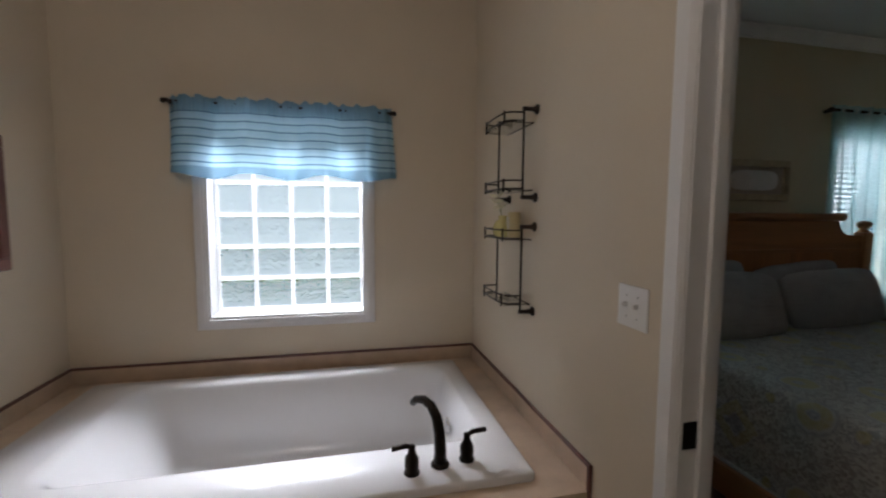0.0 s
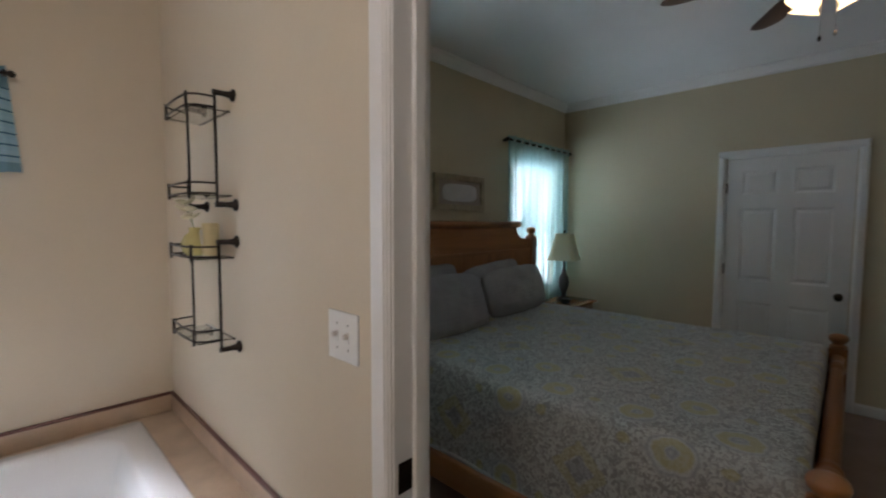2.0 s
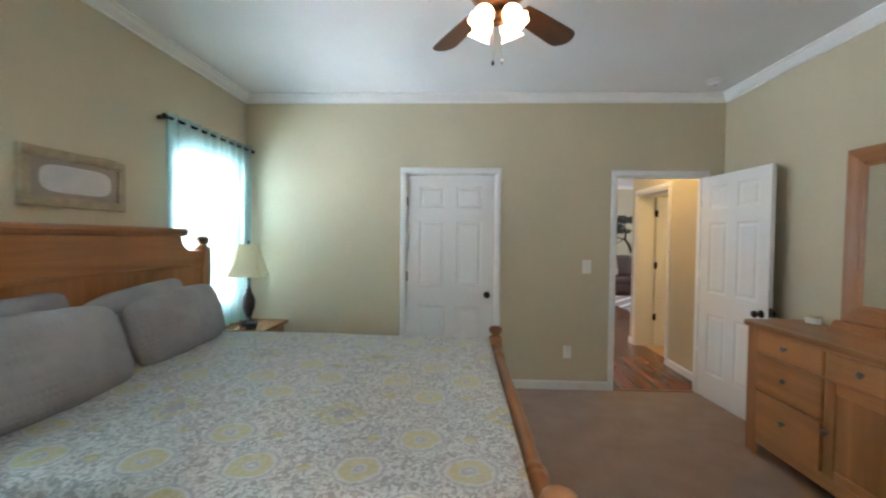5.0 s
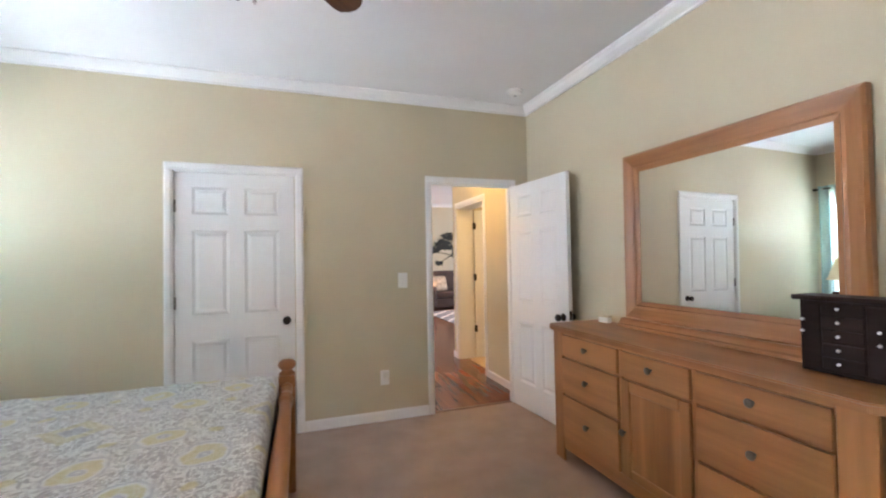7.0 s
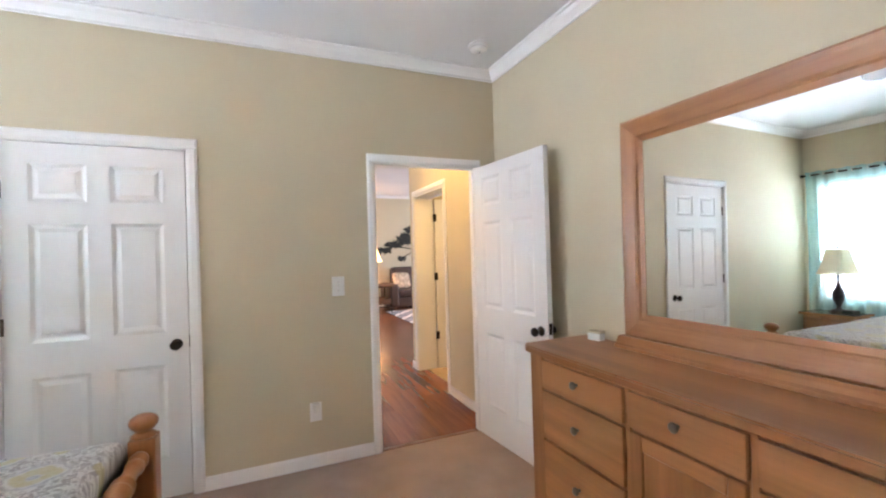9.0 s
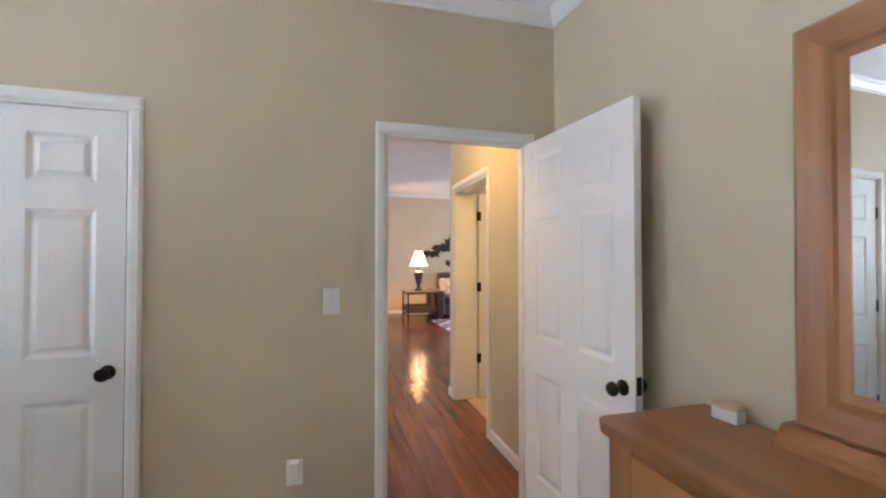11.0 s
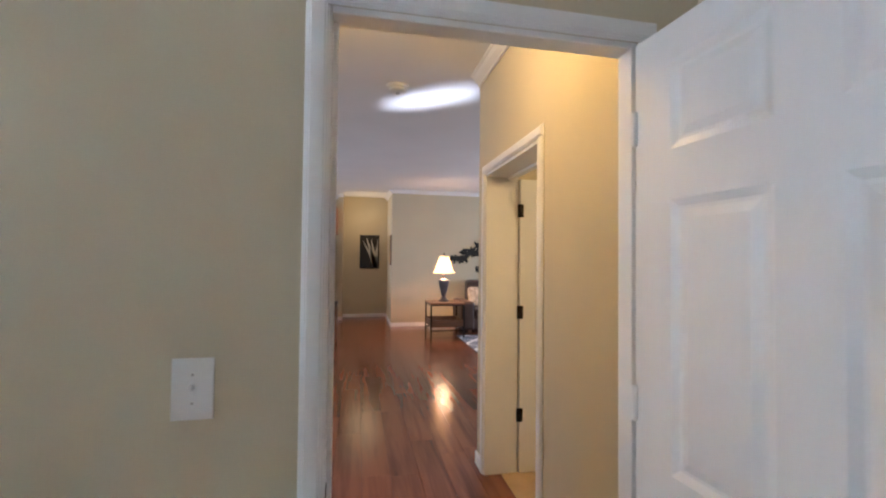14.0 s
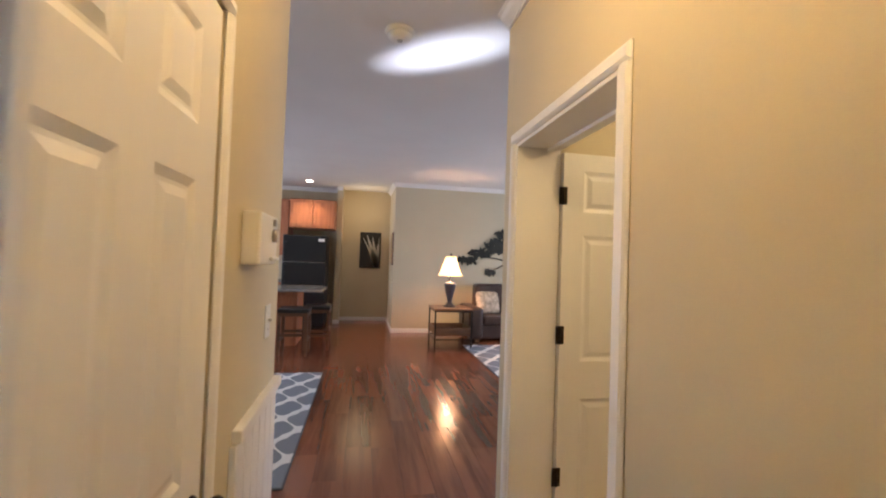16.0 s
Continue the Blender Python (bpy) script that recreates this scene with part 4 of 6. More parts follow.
def square_shade(b, t, h, cut):
    """A four-sided bell shade with cut corners, open above and below."""
    bm = bmesh.new()
    rows = []
    for k in range(9):
        s = k / 8
        w = b + (t - b) * (s ** 0.75)
        c = w * cut
        pts = [(w, -w + c), (w, w - c), (w - c, w), (-w + c, w), (-w, w - c), (-w, -w + c), (-w + c, -w), (w - c, -w)]
        rows.append([bm.verts.new((x, y, h * s)) for x, y in pts])
    for a, c in zip(rows, rows[1:]):
        for i in range(8):
            bm.faces.new((a[i], a[(i + 1) % 8], c[(i + 1) % 8], c[i]))
    bmesh.ops.solidify(bm, geom=bm.faces[:], thickness=0.0025)
    return bm


LAMPBASE = mat("dark mottled ceramic", (0.035, 0.028, 0.03), 0.3, vary=0.6, scale=60)
tl = thing("table_lamp", pose(4.42, 2.52, 0.65, 0, 0, 12), "unlit lamp with cream bell shade and dark urn base on nightstand", "table lamp")
part("base", lathe([(0.078, 0), (0.078, 0.016), (0.06, 0.03), (0.025, 0.045), (0.02, 0.07), (0.03, 0.095), (0.05, 0.15), (0.056, 0.2), (0.046, 0.25), (0.024, 0.29), (0.03, 0.305), (0.018, 0.32), (0.012, 0.34), (0.012, 0.44)], 24), LAMPBASE, tl)
part("shade", square_shade(0.15, 0.078, 0.28, 0.22), SHADE, tl, "cream fabric shade", m=pose(0, 0, 0.43))
part("finial", lathe([(0.004, 0.44), (0.004, 0.715), (0.011, 0.722), (0.011, 0.735), (0.003, 0.745)], 10), BRONZE, tl)
part("harp_bar", sweep([(-0.085, 0, 0.705), (0.085, 0, 0.705)], 0.003, 6), BRONZE, tl)
ph = thing("clock_radio", pose(4.28, 2.42, 0.65, 0, 0, 20), "small black clock radio on the nightstand", "clock")
part("body", prism([(-0.07, 0), (0.07, 0), (0.065, 0.045), (-0.065, 0.05)], 0.08, pose(0, -0.04, 0), bevel=0.006), BLACK, ph)
part("display", box(-0.05, 0.05, -0.044, -0.04, 0.012, 0.038), mat("dark display", (0.01, 0.02, 0.02), 0.1), ph)

# ---- bedroom: ceiling fan ----
FANX, FANY = 2.92, 0.48
fan = thing("ceiling_fan", pose(FANX, FANY, CEIL), "bronze ceiling fan with five walnut blades and lit glass shades", "ceiling fan")
FANMETAL = mat("antique bronze", (0.12, 0.055, 0.028), 0.35, 0.85, vary=0.3, scale=30)
part("motor_housing", lathe([(0.075, 0), (0.08, -0.03), (0.095, -0.05), (0.13, -0.08), (0.14, -0.12), (0.13, -0.165), (0.09, -0.19), (0.05, -0.2), (0.05, -0.235), (0.062, -0.245), (0.062, -0.275), (0.03, -0.29)][::-1], 28), FANMETAL, fan)
BLADE = wood("dark walnut blade", (0.035, 0.012, 0.006), (0.13, 0.052, 0.024), 0, 0.4)
for k in range(5):
    a = -44 + 72 * k
    ol = [(0.19, -0.055), (0.3, -0.066), (0.59, -0.08), (0.635, -0.072), (0.668, -0.035), (0.678, 0.0), (0.668, 0.035), (0.635, 0.072), (0.59, 0.08), (0.3, 0.066), (0.19, 0.055)]
    bm = prism(ol, 0.008, pose(0, 0, 0, 90, 0, 0) , bevel=0.002)
    bl = part("blade", bm, BLADE, fan, "dark walnut blade", m=pose(0, 0, -0.165, 0, 0, a) @ pose(0, 0, 0, -12, 0, 0))
    part("blade_arm", bx(bmesh.new(), 0.1, 0.26, -0.018, 0.018, -0.012, -0.006, 0.002), FANMETAL, bl)
SHADEGLOW = glow("lit frosted glass", (1.0, 0.77, 0.46), 5.2)
for k in range(4):
    a = 45 + 90 * k
    arm = pose(0, 0, -0.235, 0, 0, a)
    part("light_arm", sweep([arm @ Vector(p) for p in ((0.045, 0, 0), (0.06, 0, 0.004), (0.072, 0, -0.006))], 0.011, 10), FANMETAL, fan)
    q = arm @ pose(0.07, 0, 0.0, 0, 180 - 30, 0) @ Matrix.Scale(0.88, 4)
    bm = bmesh.new()
    prof = [(0.018, 0.0), (0.028, 0.008), (0.045, 0.03), (0.054, 0.055), (0.052, 0.08), (0.05, 0.095), (0.058, 0.112), (0.068, 0.122)]
    rings = []
    for r, z in prof:
        rings.append([bm.verts.new((r * (1 + (0.06 * math.cos(6 * 2 * math.pi * s / 36) if z > 0.1 else 0)) * math.cos(2 * math.pi * s / 36), r * (1 + (0.06 * math.cos(6 * 2 * math.pi * s / 36) if z > 0.1 else 0)) * math.sin(2 * math.pi * s / 36), z)) for s in range(36)])
    for r0, r1 in zip(rings, rings[1:]):
        for s in range(36):
            bm.faces.new((r0[s], r0[(s + 1) % 36], r1[(s + 1) % 36], r1[s])).smooth = True
    bmesh.ops.solidify(bm, geom=bm.faces[:], thickness=0.003)
    part("light_shade", bm, SHADEGLOW, fan, "lit frosted tulip shade", m=q)
for x, y, l in ((0.03, -0.03, 0.175), (-0.03, 0.02, 0.205)):
    part("pull_chain", sweep([(x, y, -0.28), (x, y, -0.28 - l)], 0.0012, 5), NICKEL, fan)
    part("chain_bob", lathe([(0.002, 0), (0.006, -0.006), (0.007, -0.018), (0.002, -0.026)][::-1], 10, pose(x, y, -0.28 - l)), NICKEL if x > 0 else BRONZE, fan)

# ---- bedroom: dresser ----
dr = thing("dresser", pose(0, 0, 0), "wide honey pine dresser with drawers, centre doors and dark knobs", "dresser")
DX0, DX1, DYF, DYB = 2.06, 3.79, -1.36, -1.78
KNOB = [(0.007, 0), (0.007, 0.012), (0.017, 0.019), (0.018, 0.026), (0.012, 0.032), (0.004, 0.034)]


def dresser_knob(x, z, parent, y=DYF + 0.014):
    part("knob", lathe(KNOB, 16, pose(x, y, z, -90, 0, 0)), PEWTER, parent, "dark round metal knob")


top = prism([(DX0 - 0.045, DYB), (DX1 + 0.045, DYB), (DX1 + 0.045, DYF + 0.0), (DX1 - 0.01, DYF + 0.035), (DX0 + 0.01, DYF + 0.035), (DX0 - 0.045, DYF + 0.0)], 0.034, Matrix(((1, 0, 0, 0), (0, 0, 1, 0), (0, -1, 0, 0.895), (0, 0, 0, 1))), bevel=0.007)
part("top", top, PINE, dr)
part("body", box(DX0, DX1, DYB, DYF - 0.012, 0.09, 0.861, 0.004), PINE_V, dr)
for x0, x1 in ((DX0, DX0 + 0.11), (DX1 - 0.1, DX1)):
    part("stile", box(x0, x1, DYF - 0.014, DYF, 0.0, 0.861, 0.004), PINE_FRONT_V, dr)
    part("back_leg", box(x0 + 0.001, x1 - 0.04, DYB, DYB + 0.06, 0.0, 0.09, 0.004), PINE_V, dr)
for z0, z1 in ((0.845, 0.861), (0.085, 0.165)):
    part("rail", box(DX0 + 0.11, DX1 - 0.1, DYF - 0.014, DYF - 0.001, z0, z1, 0.002), PINE_FRONT, dr)
cols = [(2.172, 2.682), (2.708, 3.143), (3.166, 3.678)]
for x in (2.695, 3.1545):
    part("divider", box(x - 0.011, x + 0.011, DYF - 0.014, DYF - 0.002, 0.165, 0.845, 0.002), PINE_FRONT_V, dr)


def drawer(x0, x1, z0, z1, knobs=1):
    d = part("drawer", box(x0 + 0.002, x1 - 0.002, DYF - 0.006, DYF + 0.012, z0 + 0.003, z1 - 0.003, 0.004, 2), PINE_FRONT, dr)
    for k in range(knobs):
        dresser_knob(x0 + (x1 - x0) * (k + 1) / (knobs + 1), (z0 + z1) / 2 + 0.012, d)


for x0, x1 in (cols[0], cols[2]):
    for z0, z1 in ((0.70, 0.842), (0.452, 0.692), (0.168, 0.444)):
        drawer(x0, x1, z0, z1)
drawer(*cols[1], 0.70, 0.842)
x0, x1 = cols[1]
cd = part("cabinet_door", box(x0 + 0.06, x1 - 0.06, DYF - 0.008, DYF + 0.002, 0.22, 0.63), PINE_FRONT_V, dr)
for a, b, c, d in ((x0 + 0.004, x0 + 0.062, 0.169, 0.69), (x1 - 0.062, x1 - 0.004, 0.169, 0.69)):
    part("door_stile", box(a, b, DYF - 0.006, DYF + 0.012, c, d, 0.004), PINE_FRONT_V, cd)
for c, d in ((0.169, 0.22), (0.63, 0.69)):
    part("door_rail", box(x0 + 0.062, x1 - 0.062, DYF - 0.006, DYF + 0.012, c, d, 0.004), PINE_FRONT, cd)
dresser_knob(x1 - 0.03, 0.41, cd)

# mirror on the dresser
mr = thing("dresser_mirror", pose(2.873, -1.769, 0.8955, 0.46, 0, 0.74) @ Matrix.Translation((-2.885, 1.787, -0.8955)), "large mirror in a moulded honey pine frame on the dresser", "mirror")
MX0, MX1, MZ0, MZ1, MY = 2.255, 3.515, 0.90, 2.005, -1.787
fw = 0.115


def frame_bar(ax0, ax1, w, m):
    """One mitred bar of a moulded frame: outer edge from ax0 to ax1 along x, w deep in z."""
    prof = [(0.0, 0.0), (0.0, 0.035), (0.012, 0.045), (0.03, 0.042), (0.07, 0.03), (0.085, 0.03), (0.092, 0.022), (w, 0.016), (w, 0.0)]
    bm = bmesh.new()
    a = [bm.verts.new(m @ Vector((ax0 + d, h, d))) for d, h in prof]
    b = [bm.verts.new(m @ Vector((ax1 - d, h, d))) for d, h in prof]
    n = len(prof)
    for k in range(n):
        bm.faces.new((a[k], a[(k + 1) % n], b[(k + 1) % n], b[k]))
    bm.faces.new(a), bm.faces.new(b[::-1])
    return bm


MW, MH = MX1 - MX0, MZ1 - MZ0 - 0.05
mb = MZ0 + 0.05
part("frame_bottom", frame_bar(MX0, MX1, fw, pose(0, MY, mb)), PINE, mr)
part("frame_top", frame_bar(-MX1, -MX0, fw, Matrix.Translation((0, MY, MZ1)) @ Matrix.Diagonal((-1, 1, -1, 1))), PINE, mr)
part("frame_side", frame_bar(0, MH, fw, Matrix.Translation((MX0, MY, mb)) @ Matrix(((0, 0, 1, 0), (0, 1, 0, 0), (1, 0, 0, 0), (0, 0, 0, 1)))), PINE_V, mr)
part("frame_side", frame_bar(0, MH, fw, Matrix.Translation((MX1, MY, mb)) @ Matrix(((0, 0, -1, 0), (0, 1, 0, 0), (1, 0, 0, 0), (0, 0, 0, 1)))), PINE_V, mr)
part("base_ledge", prism([(0.002, 0.0), (0.085, 0.0), (0.085, 0.014), (0.07, 0.024), (0.062, 0.042), (0.05, 0.055), (0.002, 0.055)], MW + 0.05, Matrix.Translation((MX0 - 0.025, MY, 0.8955)) @ Matrix(((0, 1, 0, 0), (1, 0, 0, 0), (0, 0, 1, 0), (0, 0, 0, 1)))), PINE, mr)
part("mirror_glass", box(MX0 + fw - 0.004, MX1 - fw + 0.004, MY + 0.004, MY + 0.014, mb + fw - 0.004, MZ1 - fw + 0.004), MIRROR, mr, "silvered mirror glass")

# jewellery chest
PULL = mat("polished steel pull", (0.72, 0.71, 0.7), 0.3, 0.2)
jc = thing("jewelry_chest", pose(2.25, -1.655, 0.8955), "dark espresso jewelry chest with small steel pulls on the dresser", "jewelry chest")
part("body", box(-0.13, 0.15, -0.042, 0.065, 0, 0.275, 0.003), ESPRESSO, jc)
part("lid", box(-0.15, 0.17, -0.045, 0.085, 0.275, 0.295, 0.006, 2), ESPRESSO, jc)
for k in range(5):
    d = part("drawer", box(-0.055, 0.075, 0.065, 0.073, 0.02 + 0.051 * k, 0.066 + 0.051 * k, 0.002), ESPRESSO, jc)
    part("pull", lathe([(0.003, 0), (0.003, 0.007), (0.006, 0.009), (0.005, 0.014), (0.001, 0.015)], 10, pose(0.018, 0.073, 0.045 + 0.051 * k, -90, 0, 0)), PULL, d, "small steel pull")
for x0, x1 in ((-0.126, -0.06), (0.08, 0.146)):
    d = part("side_door", box(x0, x1, 0.065, 0.071, 0.015, 0.265, 0.002), ESPRESSO, jc)
    for z in ((0.135, 0.18) if x0 < 0 else (0.155, 0.2)):
        part("pull", lathe([(0.003, 0), (0.003, 0.007), (0.006, 0.009), (0.005, 0.014), (0.001, 0.015)], 10, pose(x0 + 0.026 if x0 < 0 else x1 - 0.012, 0.071, z, -90, 0, 0)), PULL, d)
tb = thing("trinket_box", pose(3.69, -1.715, 0.8955, 0, 0, 8) @ Matrix.Scale(1.15, 4), "small white box on the dresser top", "box")
part("body", box(-0.035, 0.035, -0.02, 0.02, 0, 0.032, 0.003), PLASTIC, tb)
part("lid", box(-0.036, 0.036, -0.021, 0.021, 0.033, 0.044, 0.003), mat("cream lid", (0.62, 0.52, 0.36), 0.5), tb)

# switches, outlet, detectors


def plate(name, m, w, h, label, toggles=1, category="light switch"):
    """A wall plate with its toggles, facing -y in its own space."""
    ob = thing(name, m, label, category)
    part("cover_plate", box(-w / 2, w / 2, -0.006, 0, -h / 2, h / 2, 0.003, 2), PLASTIC, ob)
    for k in range(toggles):
        x = (k - (toggles - 1) / 2) * 0.046
        part("toggle_slot", box(x - 0.006, x + 0.006, -0.0075, -0.004, -0.013, 0.013, 0.001), PLASTIC, ob)
        part("toggle", box(x - 0.0045, x + 0.0045, -0.021, -0.006, -0.001, 0.011, 0.002), mat("toggle plastic", (0.7, 0.68, 0.66), 0.4), ob)
        for z in (-0.03, 0.03):
            part("screw", lathe([(0.003, 0), (0.003, 0.001), (0.001, 0.0015)], 8, pose(x, -0.006, z, 90, 0, 0)), NICKEL, ob)
    return ob


plate("light_switch", pose(XW, -0.548, 1.18, 0, 0, -90), 0.083, 0.13, "white single toggle switch plate on tan wall")
plate("light_switch", pose(XB, 1.23, 1.2, 0, 0, -90), 0.125, 0.12, "white double toggle switch plate on bathroom wall", 2)
oc = plate("wall_outlet", pose(XW, -0.38, 0.362, 0, 0, -90), 0.075, 0.122, "white wall outlet with a plug-in night light", 0, "outlet")
part("socket", box(-0.017, 0.017, -0.008, -0.004, -0.045, -0.008, 0.003), PLASTIC, oc)
part("night_light", box(-0.022, 0.022, -0.045, -0.006, 0.0, 0.06, 0.006, 2), mat("warm white plug", (0.72, 0.7, 0.66), 0.4), oc)


def detector(m, label):
    ob = thing("smoke_detector", m, label, "smoke detector")
    part("base", lathe([(0.07, 0), (0.07, -0.012), (0.064, -0.018)][::-1], 24), PLASTIC, ob)
    part("cover", lathe([(0.058, -0.018), (0.056, -0.032), (0.04, -0.042), (0.018, -0.045)][::-1], 24), PLASTIC, ob)
    part("sensor", lathe([(0.014, -0.045), (0.012, -0.05), (0.004, -0.052)][::-1], 12), mat("grey grille", (0.4, 0.4, 0.4), 0.5), ob)


detector(pose(4.47, -1.48, CEIL), "round white smoke detector on the bedroom ceiling")

# ---- bathroom ----
DECK = 0.54
dk = tagged(new("tub_deck"), "tan laminate tub surround with brown edge strips", "tub deck", kind="structure")
for a in ((-1.34, XB, 1.40, 1.52), (-1.34, XB, 2.68, YN), (-1.34, -1.17, 1.52, 2.68), (0.72, XB, 1.52, 2.68)):
    part("deck_board", box(*a, 0.0, DECK), LAMINATE, dk)
part("splash", box(-1.328, XB - 0.012, YN - 0.012, YN, DECK, 0.62, 0.002), LAMINATE, dk)
part("splash", box(XB - 0.012, XB, 1.41, YN - 0.001, DECK, 0.62, 0.002), LAMINATE, dk)
part("splash", box(-1.34, -1.328, 1.44, YN, DECK, 0.62, 0.002), LAMINATE, dk)
part("edge_strip", box(-1.325, XB - 0.015, YN - 0.015, YN, 0.62, 0.634, 0.003), BROWN, dk)
part("edge_strip", box(XB - 0.015, XB, 1.40, YN - 0.001, 0.62, 0.634, 0.003), BROWN, dk)
part("edge_strip", box(-1.34, -1.325, 1.43, YN - 0.001, 0.62, 0.634, 0.003), BROWN, dk)
part("edge_strip", box(XB - 0.015, XB, 1.395, 1.41, 0.4, 0.634, 0.003), BROWN, dk)


def rounded_loop(x0, x1, y0, y1, r, z, n=6):
    pts = []
    for cx_, cy_, a0 in ((x1 - r, y1 - r, 0), (x0 + r, y1 - r, 90), (x0 + r, y0 + r, 180), (x1 - r, y0 + r, 270)):
        for k in range(n + 1):
            a = radians(a0 + 90 * k / n)
            pts.append((cx_ + r * math.cos(a), cy_ + r * math.sin(a), z))
    return pts


tub = thing("bathtub", pose(0, 0, 0), "white acrylic drop-in soaking tub set in the laminate deck", "bathtub")
T = (-1.185, 0.715, 1.49, 2.66)
bm = bmesh.new()
loops = [rounded_loop(T[0], T[1], T[2], T[3], 0.02, DECK + 0.001), rounded_loop(T[0], T[1], T[2], T[3], 0.02, DECK + 0.022),
         rounded_loop(T[0] + 0.008, T[1] - 0.008, T[2] + 0.008, T[3] - 0.008, 0.02, DECK + 0.03)]
ins = (-0.98, 0.625, 1.74, 2.585)
for d, z in ((0.0, DECK + 0.030), (0.010, DECK + 0.026), (0.022, DECK + 0.01), (0.045, DECK - 0.06), (0.075, DECK - 0.2), (0.10, DECK - 0.32), (0.15, DECK - 0.37), (0.25, DECK - 0.385)):
    loops.append(rounded_loop(ins[0] + d * 2.2, ins[1] - d, ins[2] + d, ins[3] - d, 0.13, z))
rings = [[bm.verts.new(p) for p in lp] for lp in loops]
for a, b in zip(rings, rings[1:]):
    for k in range(len(a)):
        bm.faces.new((a[k], a[(k + 1) % len(a)], b[(k + 1) % len(a)], b[k])).smooth = True
bm.faces.new(rings[-1])
part("basin", bm, ACRYLIC, tub)
ov = part("overflow_plate", lathe([(0.038, 0), (0.038, 0.008), (0.032, 0.014), (0.008, 0.018)], 24, pose(0.561, 2.13, DECK - 0.105, 0, -95, 0)), CHROME, tub, "chrome overflow plate")
part("overflow_lever", box(0.54, 0.552, 2.122, 2.138, DECK - 0.15, DECK - 0.11, 0.003), CHROME, tub)
# faucet set
RIM = DECK + 0.03
fc = thing("tub_faucet", pose(0, 0, RIM), "oil rubbed bronze arched tub faucet with lever handles", "faucet")
sp = [(0.40, 1.605, 0.0), (0.401, 1.608, 0.06), (0.399, 1.616, 0.115), (0.391, 1.63, 0.165), (0.375, 1.65, 0.2), (0.353, 1.672, 0.214), (0.33, 1.695, 0.208), (0.318, 1.708, 0.19)]
bm = sweep(sp, 0.023, 14, taper=0.0135)
lathe([(0.033, 0), (0.033, 0.006), (0.028, 0.014)], 18, pose(0.40, 1.605, 0), bm)
part("spout", bm, BRONZE, fc)
for x, y, dx, dy in ((0.295, 1.58, -0.07, -0.005), (0.502, 1.618, 0.075, 0.02)):
    bm = lathe([(0.028, 0), (0.028, 0.006), (0.022, 0.014), (0.025, 0.03), (0.024, 0.055), (0.015, 0.07), (0.012, 0.085), (0.013, 0.098), (0.004, 0.102)], 18, pose(x, y, 0))
    hd = part("handle", bm, BRONZE, fc)
    part("lever", sweep([(x, y, 0.092), (x + dx * 0.3, y + dy * 0.3, 0.1), (x + dx, y + dy, 0.096)], 0.008, 10, taper=0.0095), BRONZE, hd)

# glass block window
gb = tagged(new("window_3"), "glass block window in a white casing above the tub", "window", kind="structure")
BLK = glass("rippled glass block", (0.90, 0.96, 1.0), 0.03, 1.0, 48)
MORTAR = sheer("white translucent block joint", (0.9, 0.9, 0.9), 0.12, 0.6)
x0, x1, z0, z1 = WIN_BATH
cw, ch = (x1 - x0 - 0.03) / 4, 0.189
gx = x0 + 0.015
bme = mesh_of("glass_block", box(-cw / 2 + 0.012, cw / 2 - 0.012, -0.02, 0.02, -ch / 2 + 0.0105, ch / 2 - 0.0105, 0.012, 2), BLK, True)
for r in range(6):
    for c in range(4):
        g = new("glass_block", bme)
        g.parent = gb
        g.matrix_basis = pose(gx + cw * (c + 0.5), YN + 0.165, z0 + 0.018 + ch * (r + 0.5))
        g.visible_shadow = False
for c in range(5):
    x = gx + cw * c
    part("joint", box(x - 0.0125, x + 0.0125, YN + 0.143, YN + 0.187, z0, z1), MORTAR, gb)
for r in range(7):
    z = z0 + 0.018 + ch * r
    if z < z1:
        for c in range(4):
            x = gx + cw * c
            part("joint", box(x + 0.0125, x + cw - 0.0125, YN + 0.145, YN + 0.185, z - 0.011, z + 0.011), MORTAR, gb)
for a, b, c, d in ((x0 - 0.056, x0, z0 - 0.056, z1 + 0.056), (x1, x1 + 0.056, z0 - 0.056, z1 + 0.056), (x0, x1, z0 - 0.056, z0), (x0, x1, z1, z1 + 0.056)):
    bm = box(a, b, YN - 0.014, YN, c, d, 0.003)
    bx(bm, a + 0.014, b - 0.014, YN - 0.019, YN - 0.012, c + 0.014, d - 0.014, 0.002)
    part("window_casing", bm, TRIM, gb)
for a, b, c, d in ((x0, x0 + 0.012, z0 + 0.012, z1 - 0.012), (x1 - 0.012, x1, z0 + 0.012, z1 - 0.012), (x0, x1, z0, z0 + 0.012), (x0, x1, z1 - 0.012, z1)):
    part("reveal", box(a, b, YN - 0.001, YN + 0.2, c, d), TRIM, gb)


